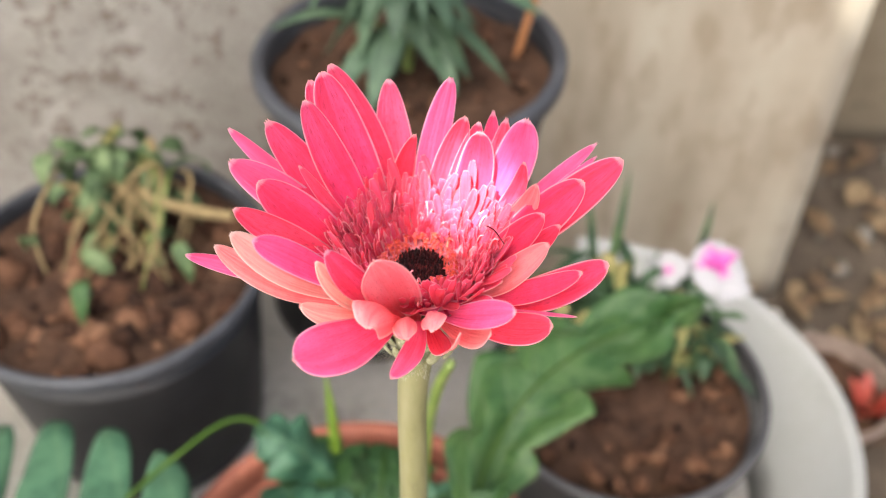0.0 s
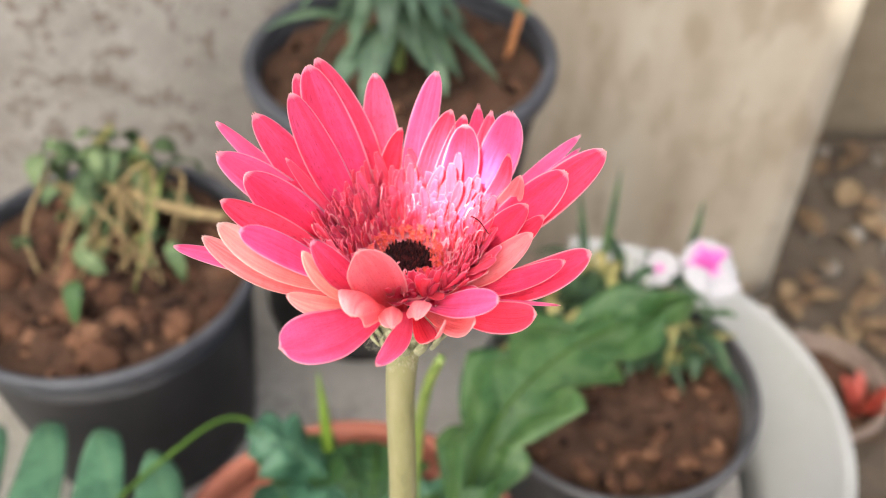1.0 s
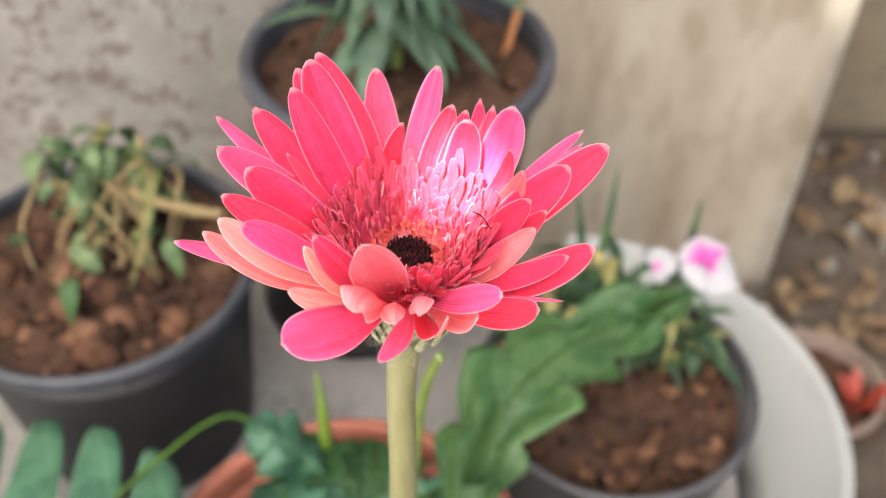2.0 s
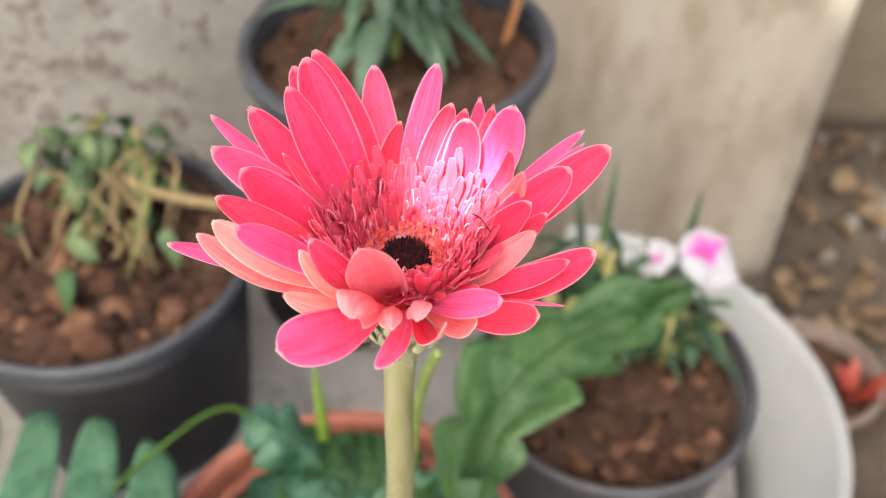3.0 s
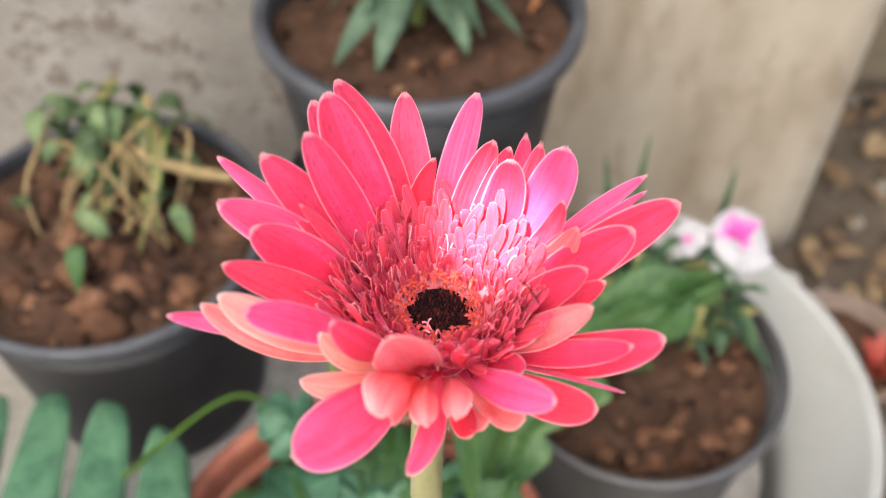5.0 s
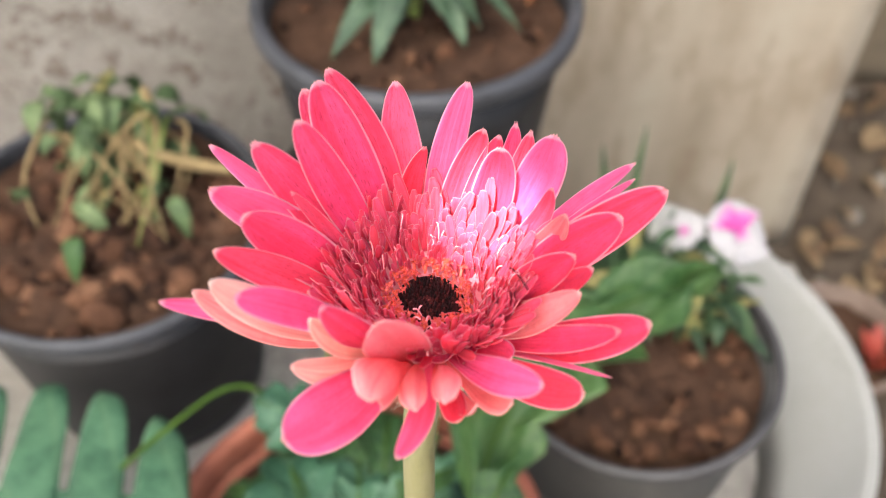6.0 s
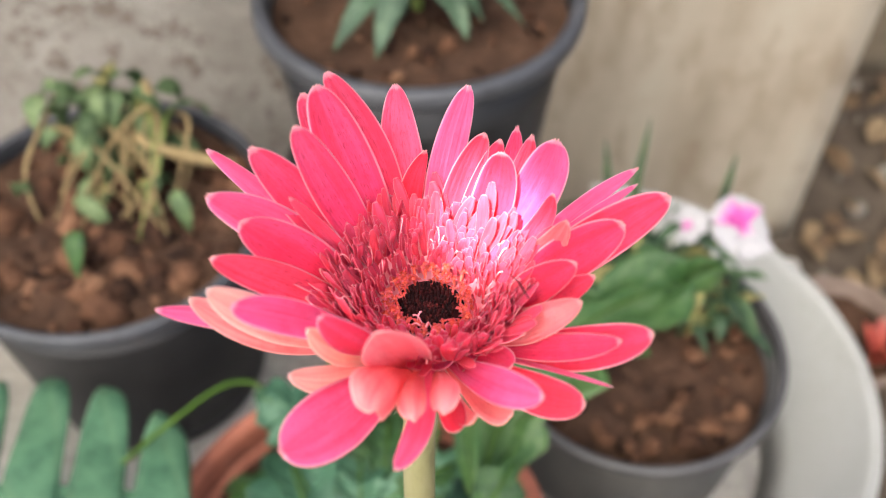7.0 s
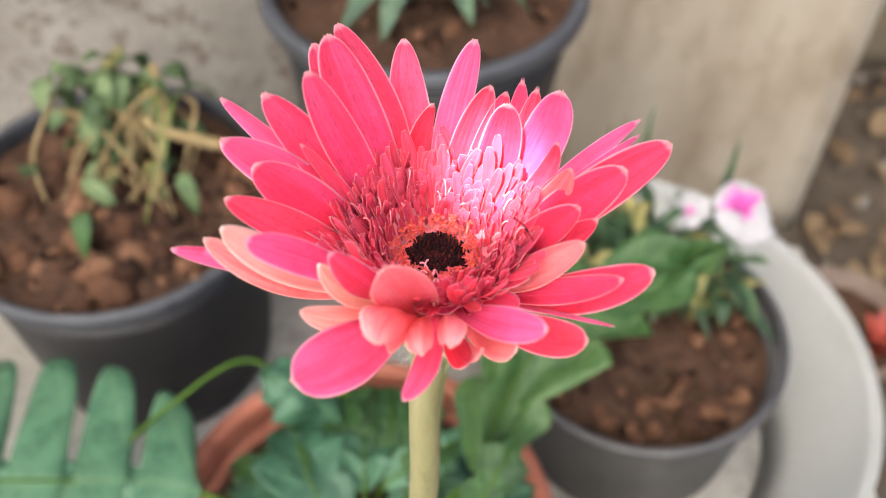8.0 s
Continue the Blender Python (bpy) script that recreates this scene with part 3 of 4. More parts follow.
def ray(tip, mid, root_az, width, root=11.0, low=-4.0, roll=0.0, cup=0.14, tip_curve=2.3, wave=0.03, ragged=0.35, face=None, back=None):
    """One ray petal. tip, mid: degrees round the head, mm from its axis and mm above it; root_az, root, low: the same for its foot;
    tip_curve: low for a pointed end, high for a blunt one; ragged: mm of its small end teeth."""
    global petal_count

    def spot_at(az, reach, rise):
        a = radians(az)
        return HEAD + Vector((math.cos(a) * reach, math.sin(a) * reach, rise)) * 0.001

    p0, pm, p2 = spot_at(root_az, root, low), spot_at(*mid), spot_at(*tip)
    a = radians(root_az)
    petal_count += 1
    bm = blade(p0, pm * 2 - (p0 + p2) * 0.5, p2, width * 0.001, petal_shape(tip_curve), (-math.sin(a), math.cos(a), 0), cup, roll, 0.00035, 22, 12, wave, petal_count * 1.37, 0.0, None, 0.0, 0.0, 1.7, ragged * 0.001, 0.045)
    part("petal", bm, (face or PETAL_IN, back or PETAL_OUT), FLOWER)


ray((164, 43.2, 33), (154, 30.0, 11.5), 150, 5.0, tip_curve=1.7, face=PETAL_PINK, roll=-34)
ray((-177, 38.5, 35), (164, 27.6, 12.4), 160, 9.6, ragged=1.0, face=PETAL_PINK, roll=-37)
ray((171, 31.5, 40), (152, 25.2, 14.5), 145, 8.9, ragged=1.0, roll=-30)
ray((167, 23.5, 45), (143, 22.0, 16.6), 132, 8.6, tip_curve=2.0, roll=-22)
ray((138, 28.1, 43), (126, 25.5, 15.7), 118, 11.0, tip_curve=2.4, roll=-14)
ray((140, 31.2, 40), (129, 27.4, 14.5), 121, 8.4, root=12.5, low=-4, roll=-16)
ray((127, 33.1, 40), (113, 29.0, 14.5), 110, 9.0, root=13, low=-4, tip_curve=2.0, roll=-9)
ray((102, 36.1, 30), (102, 27.3, 10.3), 97, 9.9, tip_curve=1.7)
ray((93, 24.2, 22), (103, 21.7, 6.9), 97, 6.2, roll=20, face=PETAL_RED)
ray((77, 32.4, 33), (85, 25.6, 11.5), 90, 7.5, roll=12, tip_curve=3.0, face=PETAL_PINK)
ray((65, 25.3, 28), (75, 21.2, 9.4), 78, 7.8, cup=0.32, face=PETAL_RED)
ray((58, 26.2, 27), (66, 22.2, 9.0), 72, 6.1, root=12, low=-4, cup=0.3, face=PETAL_RED, roll=8)
ray((53, 23.3, 27), (56, 20.8, 9.0), 66, 9.2, root=10, low=-4, tip_curve=3.0, face=PETAL_RED, roll=12)
ray((55, 30.0, 28), (56, 25.5, 9.4), 62, 5.4, root=12, low=-4, tip_curve=2.0, ragged=1.0, roll=16)
ray((49, 30.8, 27), (52, 25.5, 9.0), 58, 5.6, root=12, low=-4, tip_curve=2.2, ragged=1.0, roll=18)
ray((36, 30.1, 31), (43, 26.8, 10.7), 50, 10.1, tip_curve=3.2, ragged=0.9, face=PETAL_PINK, roll=23)
ray((15, 24.1, 28), (29, 22.9, 9.4), 42, 5.0, root=10, low=-4, tip_curve=1.6, cup=0.45, roll=20)
ray((5, 26.0, 25), (16, 21.6, 8.2), 33, 6.3, root=10, low=-4, tip_curve=1.8, face=PETAL_OUT, roll=26)
ray((21, 42.9, 26), (31, 31.3, 8.6), 25, 4.2, tip_curve=1.8, ragged=1.0, face=PETAL_PINK, roll=39)
ray((17, 41.9, 25), (26, 30.0, 8.2), 23, 2.7, tip_curve=1.7, face=PETAL_PINK, roll=39)
ray((3, 43.6, 32), (12, 29.6, 11.1), 8, 10.0, tip_curve=2.4, face=PETAL_RED, roll=47)
ray((-6, 35.0, 31), (5, 24.0, 10.7), 3, 9.7, root=10, low=-4, tip_curve=2.6, face=PETAL_RED, roll=51)
ray((-20, 27.9, 27), (-7, 19.0, 9.0), -8, 7.6, root=9.5, low=-4, tip_curve=2.0, face=PETAL_RED, roll=61)
ray((-20, 31.6, 25), (-11, 22.7, 8.2), -12, 5.7, tip_curve=1.8, cup=0.35, face=PETAL_RED, roll=59)
ray((-33, 31.9, 26), (-28, 21.4, 8.6), -22, 7.0, root=10, low=-4, tip_curve=1.7, face=PETAL_OUT, roll=63)
ray((-35, 45.7, 29), (-32, 30.6, 9.9), -28, 8.5, tip_curve=2.4, face=PETAL_RED, roll=55)
ray((-38, 41.5, 26), (-34, 26.7, 8.6), -30, 5.4, root=10, low=-4, cup=0.35, face=PETAL_RED, roll=56)
ray((-41, 42.9, 16), (-38, 28.7, 6.0), -38, 1.0, face=PETAL_PINK, roll=49)
ray((-52, 43.3, 20), (-52, 30.5, 8.0), -48, 7.6, tip_curve=2.6, face=PETAL_RED, roll=50)
ray((-64, 42.9, 29), (-67, 30.6, 16.5), -65, 6.6, root=10, low=-4, tip_curve=2.0, face=PETAL_PINK, roll=67)
ray((-68, 39.0, 20), (-68, 29.6, 9.2), -68, 5.6, face=PETAL_OUT, roll=52)
ray((-77, 38.8, 22), (-77, 29.5, 7.7), -78, 3.6, root=12, low=-4, cup=0.4, face=PETAL_OUT, roll=50)
ray((-81, 37.2, 15), (-80, 26.7, 5.5), -80, 4.9, face=PETAL_RED, roll=20)
ray((-95, 46.2, 19), (-91, 32.3, 10.3), -88, 4.9, tip_curve=1.8, face=PETAL_PINK, roll=-18)
ray((-115, 50.8, 24), (-114, 35.1, 12.2), -118, 11.9, root=12, low=-4, tip_curve=2.4, face=PETAL_PINK, roll=-42)
ray((-92, 38.4, 21), (-94, 29.9, 16.5), -98, 5.0, root=12, low=-4, cup=-0.6, tip_curve=2.2, face=PETAL_OUT, roll=7)
ray((-85, 39.0, 24), (-84, 30.6, 19.0), -80, 5.4, root=12, low=-4, cup=-0.6, tip_curve=2.2, wave=0.06, face=PETAL_OUT, roll=22)
ray((-104, 31.8, 34), (-101, 23.3, 16.9), -98, 10.9, root=12, low=-4, cup=-0.25, tip_curve=2.8, wave=0.05, face=PETAL_OUT, roll=41)
ray((-102, 40.7, 26), (-103, 31.5, 20.0), -110, 9.3, root=12, low=-4, cup=-0.45, tip_curve=2.6, wave=0.05, face=PETAL_OUT, roll=-50)
ray((-122, 31.6, 33), (-121, 22.6, 14.5), -128, 6.9, tip_curve=1.6, back=PETAL_IN, roll=85)
ray((-124, 33.4, 31), (-127, 25.0, 13.5), -135, 5.3, tip_curve=1.7, face=PETAL_CREAM, back=PETAL_CREAM, roll=-84)
ray((-126, 38.0, 22), (-124, 27.1, 9.0), -130, 5.5, face=PETAL_CREAM, roll=-59)
ray((-157, 50.2, 25), (-159, 32.2, 10.5), -165, 4.7, tip_curve=1.8, face=PETAL_PINK, roll=-48)
ray((-156, 44.3, 26), (-153, 30.5, 9.5), -160, 6.7, tip_curve=2.0, face=PETAL_OUT, back=PETAL_CREAM, roll=-53)
ray((-150, 41.5, 32), (-151, 29.6, 14.0), -155, 7.8, tip_curve=2.0, face=PETAL_CREAM, back=PETAL_CREAM, roll=-62)
ray((-137, 40.8, 37), (-142, 27.3, 18.5), -150, 6.6, tip_curve=2.8, face=PETAL_PINK, back=PETAL_PINK, roll=-67)
ray((-158, 38.9, 33), (-173, 26.3, 11.5), 178, 7.3, cup=0.4, tip_curve=2.2, roll=-44)
ray((-169, 33.0, 33), (175, 22.7, 11.5), 168, 10.5, root=10, low=-4, tip_curve=2.4, roll=-43)
ray((174, 25.5, 30), (158, 19.5, 10.3), 155, 3.5, root=10, low=-4, tip_curve=1.6, roll=-40)

# a shorter second whorl inside the large petals
whorl = random.Random(21)
for k in range(34):
    az = k * 10.6 + whorl.uniform(-5, 5)
    far, high = whorl.uniform(16.5, 22), whorl.uniform(9, 14)
    if -140 < (az + 180) % 360 - 180 < -60:
        far, high = far - 3, high - 5
    ray((az + whorl.uniform(-4, 4), far, high), (az, far * 0.84, high * 0.52), az, whorl.uniform(2.0, 3.6), low=1.5, roll=whorl.uniform(-25, 25), wave=0.05, tip_curve=whorl.uniform(1.6, 2.4))
for k in range(22):
    az = k * 16.4 + whorl.uniform(-5, 5)
    far, high = whorl.uniform(22, 26), 10
    if -135 < (az + 180) % 360 - 180 < -55:
        far, high = 18, 5
    ray((az, far, high), (az, far * 0.72, high * 0.5), az, whorl.uniform(6, 8), low=-2, roll=whorl.uniform(-15, 15))


def inner_florets():
    """Short strap florets and curled styles in rings round the eye, a few shared shapes turned about the head."""
    kinds = []
    for k in range(8):
        ln, wd = 0.0068 + 0.0009 * k, 0.0017 + 0.00018 * k
        lean = 0.42 + 0.06 * (k % 3)
        tip = Vector((ln * lean, 0, ln * math.sqrt(1 - lean * lean)))
        ctrl = tip * 0.5 + Vector((0.0008, 0, -0.0006))
        shape = lambda s: 0.55 + 0.45 * math.sin(math.pi * min(s / 0.75, 1) / 2) - (0.55 * max(s - 0.8, 0) / 0.2)
        bm = blade((0, 0, 0), ctrl, tip, wd, shape, (0, 1, 0), 0.35, random.uniform(-25, 25), 0.00022, 6, 4, 0.06, k * 2.1)
        kinds.append(smooth(mesh_of(bm, FLORET, FLORET)))
    styles = []
    for k in range(4):
        h = 0.0032 + 0.0005 * k
        bm = tube([(0, 0, 0), (0.0006, 0, h * 0.6), (0.0016, 0.0003 * (k - 1.5), h), (0.0024, 0.0006 * (k - 1.5), h * 0.92)], [0.00016, 0.00014, 0.00016, 0.00022], 5, None, 3)
        styles.append(smooth(mesh_of(bm, TIPS)))
    cups = []
    for k in range(5):
        h = 0.0017 + 0.0002 * k
        bm = bmesh.new()
        bm.loops.layers.uv.verify()
        tube([(0, 0, 0), (0.0002, 0, h * 0.6), (0.0004, 0, h)], [0.00026, 0.0003, 0.00036], 6, bm, 3)
        for j in range(4):
            w = j * 1.57 + k * 0.7
            d = Vector((math.cos(w), math.sin(w), 0))
            p = Vector((0.0004, 0, h * 0.92)) + d * 0.0002
            ln = 0.0008 + 0.0004 * ((j * 3 + k) % 4) / 3
            blade(p, p + d * ln * 0.4 + Vector((0, 0, 0.0006)), p + d * ln + Vector((0, 0, 0.0001 * ((j + k) % 5 - 1))), 0.00085, lance_shape, (-d.y, d.x, 0), 0.3, 20, 0.00012, 5, 2, 0.1, k + j, 0.0, bm)
        cups.append(smooth(mesh_of(bm, ORANGE)))

    def ring(count, r, z, meshes, name, tilt, jitter, size=(0.85, 1.15)):
        for i in range(count):
            az = 2 * math.pi * (i + random.uniform(-jitter, jitter)) / count
            rr = r * random.uniform(0.93, 1.07)
            ob = new(name, random.choice(meshes))
            ob.parent = FLOWER
            ob.rotation_euler = (random.uniform(-0.25, 0.25), radians(tilt + random.uniform(-18, 18)), az + random.uniform(-0.5, 0.5))
            sc = random.uniform(*size)
            ob.scale = (sc, sc, sc)
            ob.location = HEAD + Vector((rr * math.cos(az), rr * math.sin(az), z + random.uniform(-0.0006, 0.0006)))

    ring(20, 0.0061, 0.0014, cups, "disc_floret", 2, 0.5, (0.7, 1.0))
    ring(26, 0.0070, 0.0016, cups, "disc_floret", 6, 0.5, (0.8, 1.1))
    ring(26, 0.0079, 0.0020, cups, "disc_floret", 10, 0.5, (0.8, 1.2))
    ring(40, 0.0086, 0.0016, kinds[:2], "floret", -20, 0.45, (0.35, 0.6))
    ring(36, 0.0095, 0.0018, kinds[:3], "floret", -16, 0.45, (0.4, 0.7))
    ring(36, 0.0104, 0.0022, kinds[:3], "floret", -14, 0.35, (0.6, 0.85))
    ring(44, 0.0120, 0.0036, kinds[1:6], "floret", -4, 0.4, (0.7, 0.95))
    ring(46, 0.0140, 0.0052, kinds[2:], "floret", 4, 0.4, (0.75, 1.0))
    ring(44, 0.0160, 0.0068, kinds[3:], "floret", 6, 0.4, (0.75, 1.05))
    ring(36, 0.0178, 0.0080, kinds[3:], "floret", 4, 0.4, (0.6, 1.0))
    ring(24, 0.0110, 0.0036, styles, "style", 0, 0.5, (0.6, 0.9))
    ring(20, 0.0134, 0.0056, styles, "style", 6, 0.5, (0.7, 1.0))
    ring(16, 0.0158, 0.0080, styles, "style", 6, 0.5, (0.7, 1.0))
    # pink bed added beneath the florets to keep light in their gaps
    bed = lathe([(0.0076, 0.0004), (0.0090, 0.0012), (0.0105, 0.0022), (0.0125, 0.0036), (0.0148, 0.0052), (0.0162, 0.0056), (0.0155, 0.0030), (0.0120, 0.0000), (0.0090, -0.0020)], 64, tuple(HEAD), 0.04, None, False)
    bed.loops.layers.uv.verify()
    part("receptacle", bed, FLORET, FLOWER)
    filler = bmesh.new()
    filler.loops.layers.uv.verify()
    for i in range(330):
        az, rr = random.uniform(0, 2 * math.pi), 0.0092 + 0.0098 * math.sqrt(random.random())
        size = random.uniform(0.0032, 0.0062)
        out, side = Vector((math.cos(az), math.sin(az), 0)), Vector((-math.sin(az), math.cos(az), 0))
        foot = HEAD + out * rr + Vector((0, 0, 0.0010 + (rr - 0.0086) * 0.72))
        tip = foot + out * size * random.uniform(-0.15, 0.55) + side * size * random.uniform(-0.35, 0.35) + Vector((0, 0, size))
        shape = lambda s: 0.6 + 0.4 * math.sin(math.pi * min(s / 0.7, 1) / 2) - 0.45 * max(s - 0.75, 0) / 0.25
        blade(foot, foot.lerp(tip, 0.5) - out * size * 0.12, tip, random.uniform(0.0013, 0.0024), shape, side, 0.4, random.uniform(-40, 40), 0.0002, 5, 3, 0.08, i * 1.3, 0.0, filler, 0.0, 0.0, 1.0, 0.0004)
    tagged(part("floret_mass", filler, (FLORET, FLORET), FLOWER, "dense pink strap florets"), kind="stuff")
    bm = bmesh.new()
    for i in range(150):
        rr, az = 0.0054 * math.sqrt((i + 0.5) / 150), i * 2.39996
        c = HEAD + Vector((rr * math.cos(az), rr * math.sin(az), 0.0022 + 0.0010 * (rr / 0.0061) ** 2))
        vs = bmesh.ops.create_icosphere(bm, subdivisions=1, radius=1)["verts"]
        h = random.uniform(0.0006, 0.0013)
        for v in vs:
            v.co = c + Vector((v.co.x * 0.00034, v.co.y * 0.00034, v.co.z * h))
    tagged(part("disc_centre", bm, DISC, FLOWER, "dark maroon unopened florets"), kind="stuff")
    for i in range(5):
        ob = new("style", styles[i % 4])
        ob.parent = FLOWER
        ob.location = HEAD + Vector((-0.004 + 0.0016 * i, -0.0058, 0.001))
        ob.rotation_euler = (0, 0, i * 1.3)


inner_florets()
part("thread", tube([(0.0091, 0.1466, 0.5652), (0.0107, 0.1440, 0.5662), (0.0125, 0.1408, 0.5655)], [0.00012, 0.00014, 0.00010], 6), DISC, FLOWER, "thin dark thread caught on the petals")


def calyx_and_stem():
    prof = [(0.0040, -0.0265), (0.0064, -0.0245), (0.0092, -0.0205), (0.0104, -0.0155), (0.0108, -0.0110), (0.0098, -0.0080)]
    part("calyx", lathe(prof, 48, tuple(HEAD), 0.06), CALYX, GERBERA, "grey-green hairy calyx")
    for ringn, (r, z, ln) in enumerate(((0.0106, -0.0195, 0.009), (0.0114, -0.0135, 0.008))):
        for k in range(15):
            a = 2 * math.pi * (k + 0.5 * ringn) / 15
            rad = Vector((math.cos(a), math.sin(a), 0))
            base = HEAD + rad * (r - 0.002) + Vector((0, 0, z - 0.004))
            tip = base + rad * 0.0032 + Vector((0, 0, ln))
            bm = blade(base, base.lerp(tip, 0.5) + rad * 0.0012, tip, 0.0036, lance_shape, (-math.sin(a), math.cos(a), 0), 0.2, 0, 0.0006, 6, 4)
            part("bract", bm, CALYX, GERBERA)
    path = [(-0.040, 0.238, 0.112), (-0.030, 0.205, 0.24), (-0.0135, 0.163, 0.38), (-0.0088, 0.150, 0.45), (-0.0080, 0.1495, 0.50), (-0.0064, 0.1530, 0.5175)]
    part("stem", tube(path, [0.0052, 0.0048, 0.0043, 0.0040, 0.0038, 0.0044], 20), STEM, GERBERA, "thick pale green hairy stalk")
    bm = bmesh.new()
    for k in range(1500):
        z = random.uniform(0.42, 0.531) if k < 500 else random.uniform(0.512, 0.534)
        a = random.uniform(0, 2 * math.pi)
        f = (z - 0.42) / 0.11
        c = Vector((-0.0105 + 0.004 * f, 0.1545 - 0.003 * math.sin(f * 3), z))
        rad = Vector((math.cos(a), math.sin(a), random.uniform(-0.5, 0.3)))
        r0 = 0.0036 if z < 0.5146 else min(0.0040 + (z - 0.5146) * 0.86, 0.0096)
        ln = random.uniform(0.0004, 0.0011)
        sd = Vector((-math.sin(a), math.cos(a), 0)) * 0.00006
        p = c + rad * r0
        q = p + rad * ln + Vector((0, 0, random.uniform(-0.0005, 0.0003)))
        v = [bm.verts.new(w) for w in (p - sd, p + sd, q)]
        bm.faces.new(v)
    tagged(part("hair", bm, HAIR, GERBERA, "fine white hairs"), kind="stuff")


calyx_and_stem()


def lobed_shape(lobes, depth, expo=0.85, taper=0.8, fingers=False):
    def shape(s):
        env = math.sin(math.pi * min(max(0.08 + 0.90 * s, 0), 1)) ** taper
        f = lobes * s % 1.0
        cut = (f / 0.62 if f < 0.62 else (1 - f) / 0.38) ** expo
        if fingers:
            off = abs(2 * (lobes * s % 1.0) - 1) / 0.84
            cut = math.sqrt(1 - off ** 4) if off < 1 else 0.0
        return max(env * (1 - depth + depth * cut), 0.02)
    return shape


def gerbera_leaf(stalk, p0, p1, p2, width, lobes, depth, side, mat, sweep=0.35, cup=0.12, wave=0.05, expo=0.7, stalk_r=(0.0026, 0.002, 0.0018), fingers=False):
    bm = blade(p0, p1, p2, width, lobed_shape(lobes, depth, expo, 0.5 if fingers else 0.8, fingers), side, cup, 0.0, 0.0006, 230 if fingers else 130, 14, wave, p0[0] * 31, sweep)
    leaf = part("leaf", bm, mat, GERBERA)
    if stalk:
        part("leaf_stalk", tube(list(stalk) + [p0], list(stalk_r), 10), ARCH_STALK, leaf, "smooth green stalk")
        line = [bez(Vector(p0), Vector(p1), Vector(p2), k / 8) + Vector((0, 0, 0.0006)) for k in range(9)]
        part("midrib", tube(line, [0.0014] + [0.0008] * 6 + [0.0003], 8, None, 3), ARCH_STALK, leaf)
    return leaf


gerbera_leaf([(-0.075, 0.250, 0.12), (-0.11, 0.264, 0.182)], (-0.142, 0.273, 0.197), (-0.262, 0.283, 0.207), (-0.40, 0.283, 0.15), 0.190, 6.3, 0.84, (-0.06, 1, -0.05), GERBERA_LEAF_COOL, 0.22, 0.1, 0.03, 0.32, fingers=True)
part("leaf_stalk", tube([(-0.075, 0.330, 0.12), (-0.098, 0.345, 0.19), (-0.127, 0.350, 0.216), (-0.165, 0.325, 0.208), (-0.205, 0.294, 0.186), (-0.235, 0.27, 0.15)], [0.0022, 0.0018, 0.0016, 0.0016, 0.0014, 0.001], 10), ARCH_STALK, GERBERA, "arched green stalk")
gerbera_leaf([(-0.025, 0.262, 0.12), (-0.008, 0.268, 0.19)], (0.016, 0.268, 0.235), (0.034, 0.370, 0.262), (0.164, 0.412, 0.247), 0.084, 4.4, 0.52, (-0.8, 0.5, 0.1), GERBERA_LEAF_LIGHT, 0.34, 0.22, 0.24, 0.55)
gerbera_leaf([(-0.03, 0.25, 0.12), (-0.004, 0.242, 0.18)], (0.008, 0.244, 0.215), (0.020, 0.258, 0.250), (0.034, 0.280, 0.250), 0.032, 2.4, 0.5, (-0.8, 0.55, 0.2), GERBERA_LEAF, 0.4, 0.15, 0.09)
gerbera_leaf([(-0.05, 0.25, 0.12), (-0.055, 0.25, 0.15)], (-0.06, 0.255, 0.17), (-0.085, 0.275, 0.22), (-0.095, 0.32, 0.19), 0.06, 3.0, 0.45, (-1, -0.3, 0.2), GERBERA_LEAF_COOL, 0.5)
gerbera_leaf([(-0.06, 0.27, 0.12), (-0.065, 0.28, 0.15)], (-0.065, 0.285, 0.165), (-0.075, 0.32, 0.21), (-0.09, 0.37, 0.17), 0.07, 3.0, 0.4, (-1, -0.2, 0.2), GERBERA_LEAF, 0.5)
gerbera_leaf([(-0.04, 0.27, 0.12), (-0.038, 0.285, 0.15)], (-0.035, 0.29, 0.165), (-0.03, 0.32, 0.20), (-0.035, 0.36, 0.17), 0.06, 3.0, 0.4, (-1, 0, 0.2), GERBERA_LEAF, 0.5)
gerbera_leaf([(-0.05, 0.23, 0.12), (-0.055, 0.21, 0.15)], (-0.06, 0.205, 0.165), (-0.075, 0.215, 0.195), (-0.10, 0.235, 0.165), 0.05, 3.0, 0.4, (0.2, -1, 0.1), GERBERA_LEAF_COOL, 0.5)
gerbera_leaf([(-0.02, 0.25, 0.12), (0.0, 0.23, 0.15)], (0.004, 0.235, 0.165), (0.016, 0.245, 0.19), (0.034, 0.262, 0.165), 0.045, 3.0, 0.4, (0.2, 1, 0.1), GERBERA_LEAF, 0.5)
gerbera_leaf([(-0.055, 0.275, 0.12), (-0.0675, 0.3186, 0.145)], (-0.0675, 0.3286, 0.1650), (-0.0833, 0.3270, 0.2250), (-0.1128, 0.3340, 0.2250), 0.046, 3.2, 0.45, (0.3, 0.9, 0.3), GERBERA_LEAF_COOL, 0.35, 0.2, 0.14, 0.6)
leafage = random.Random(17)
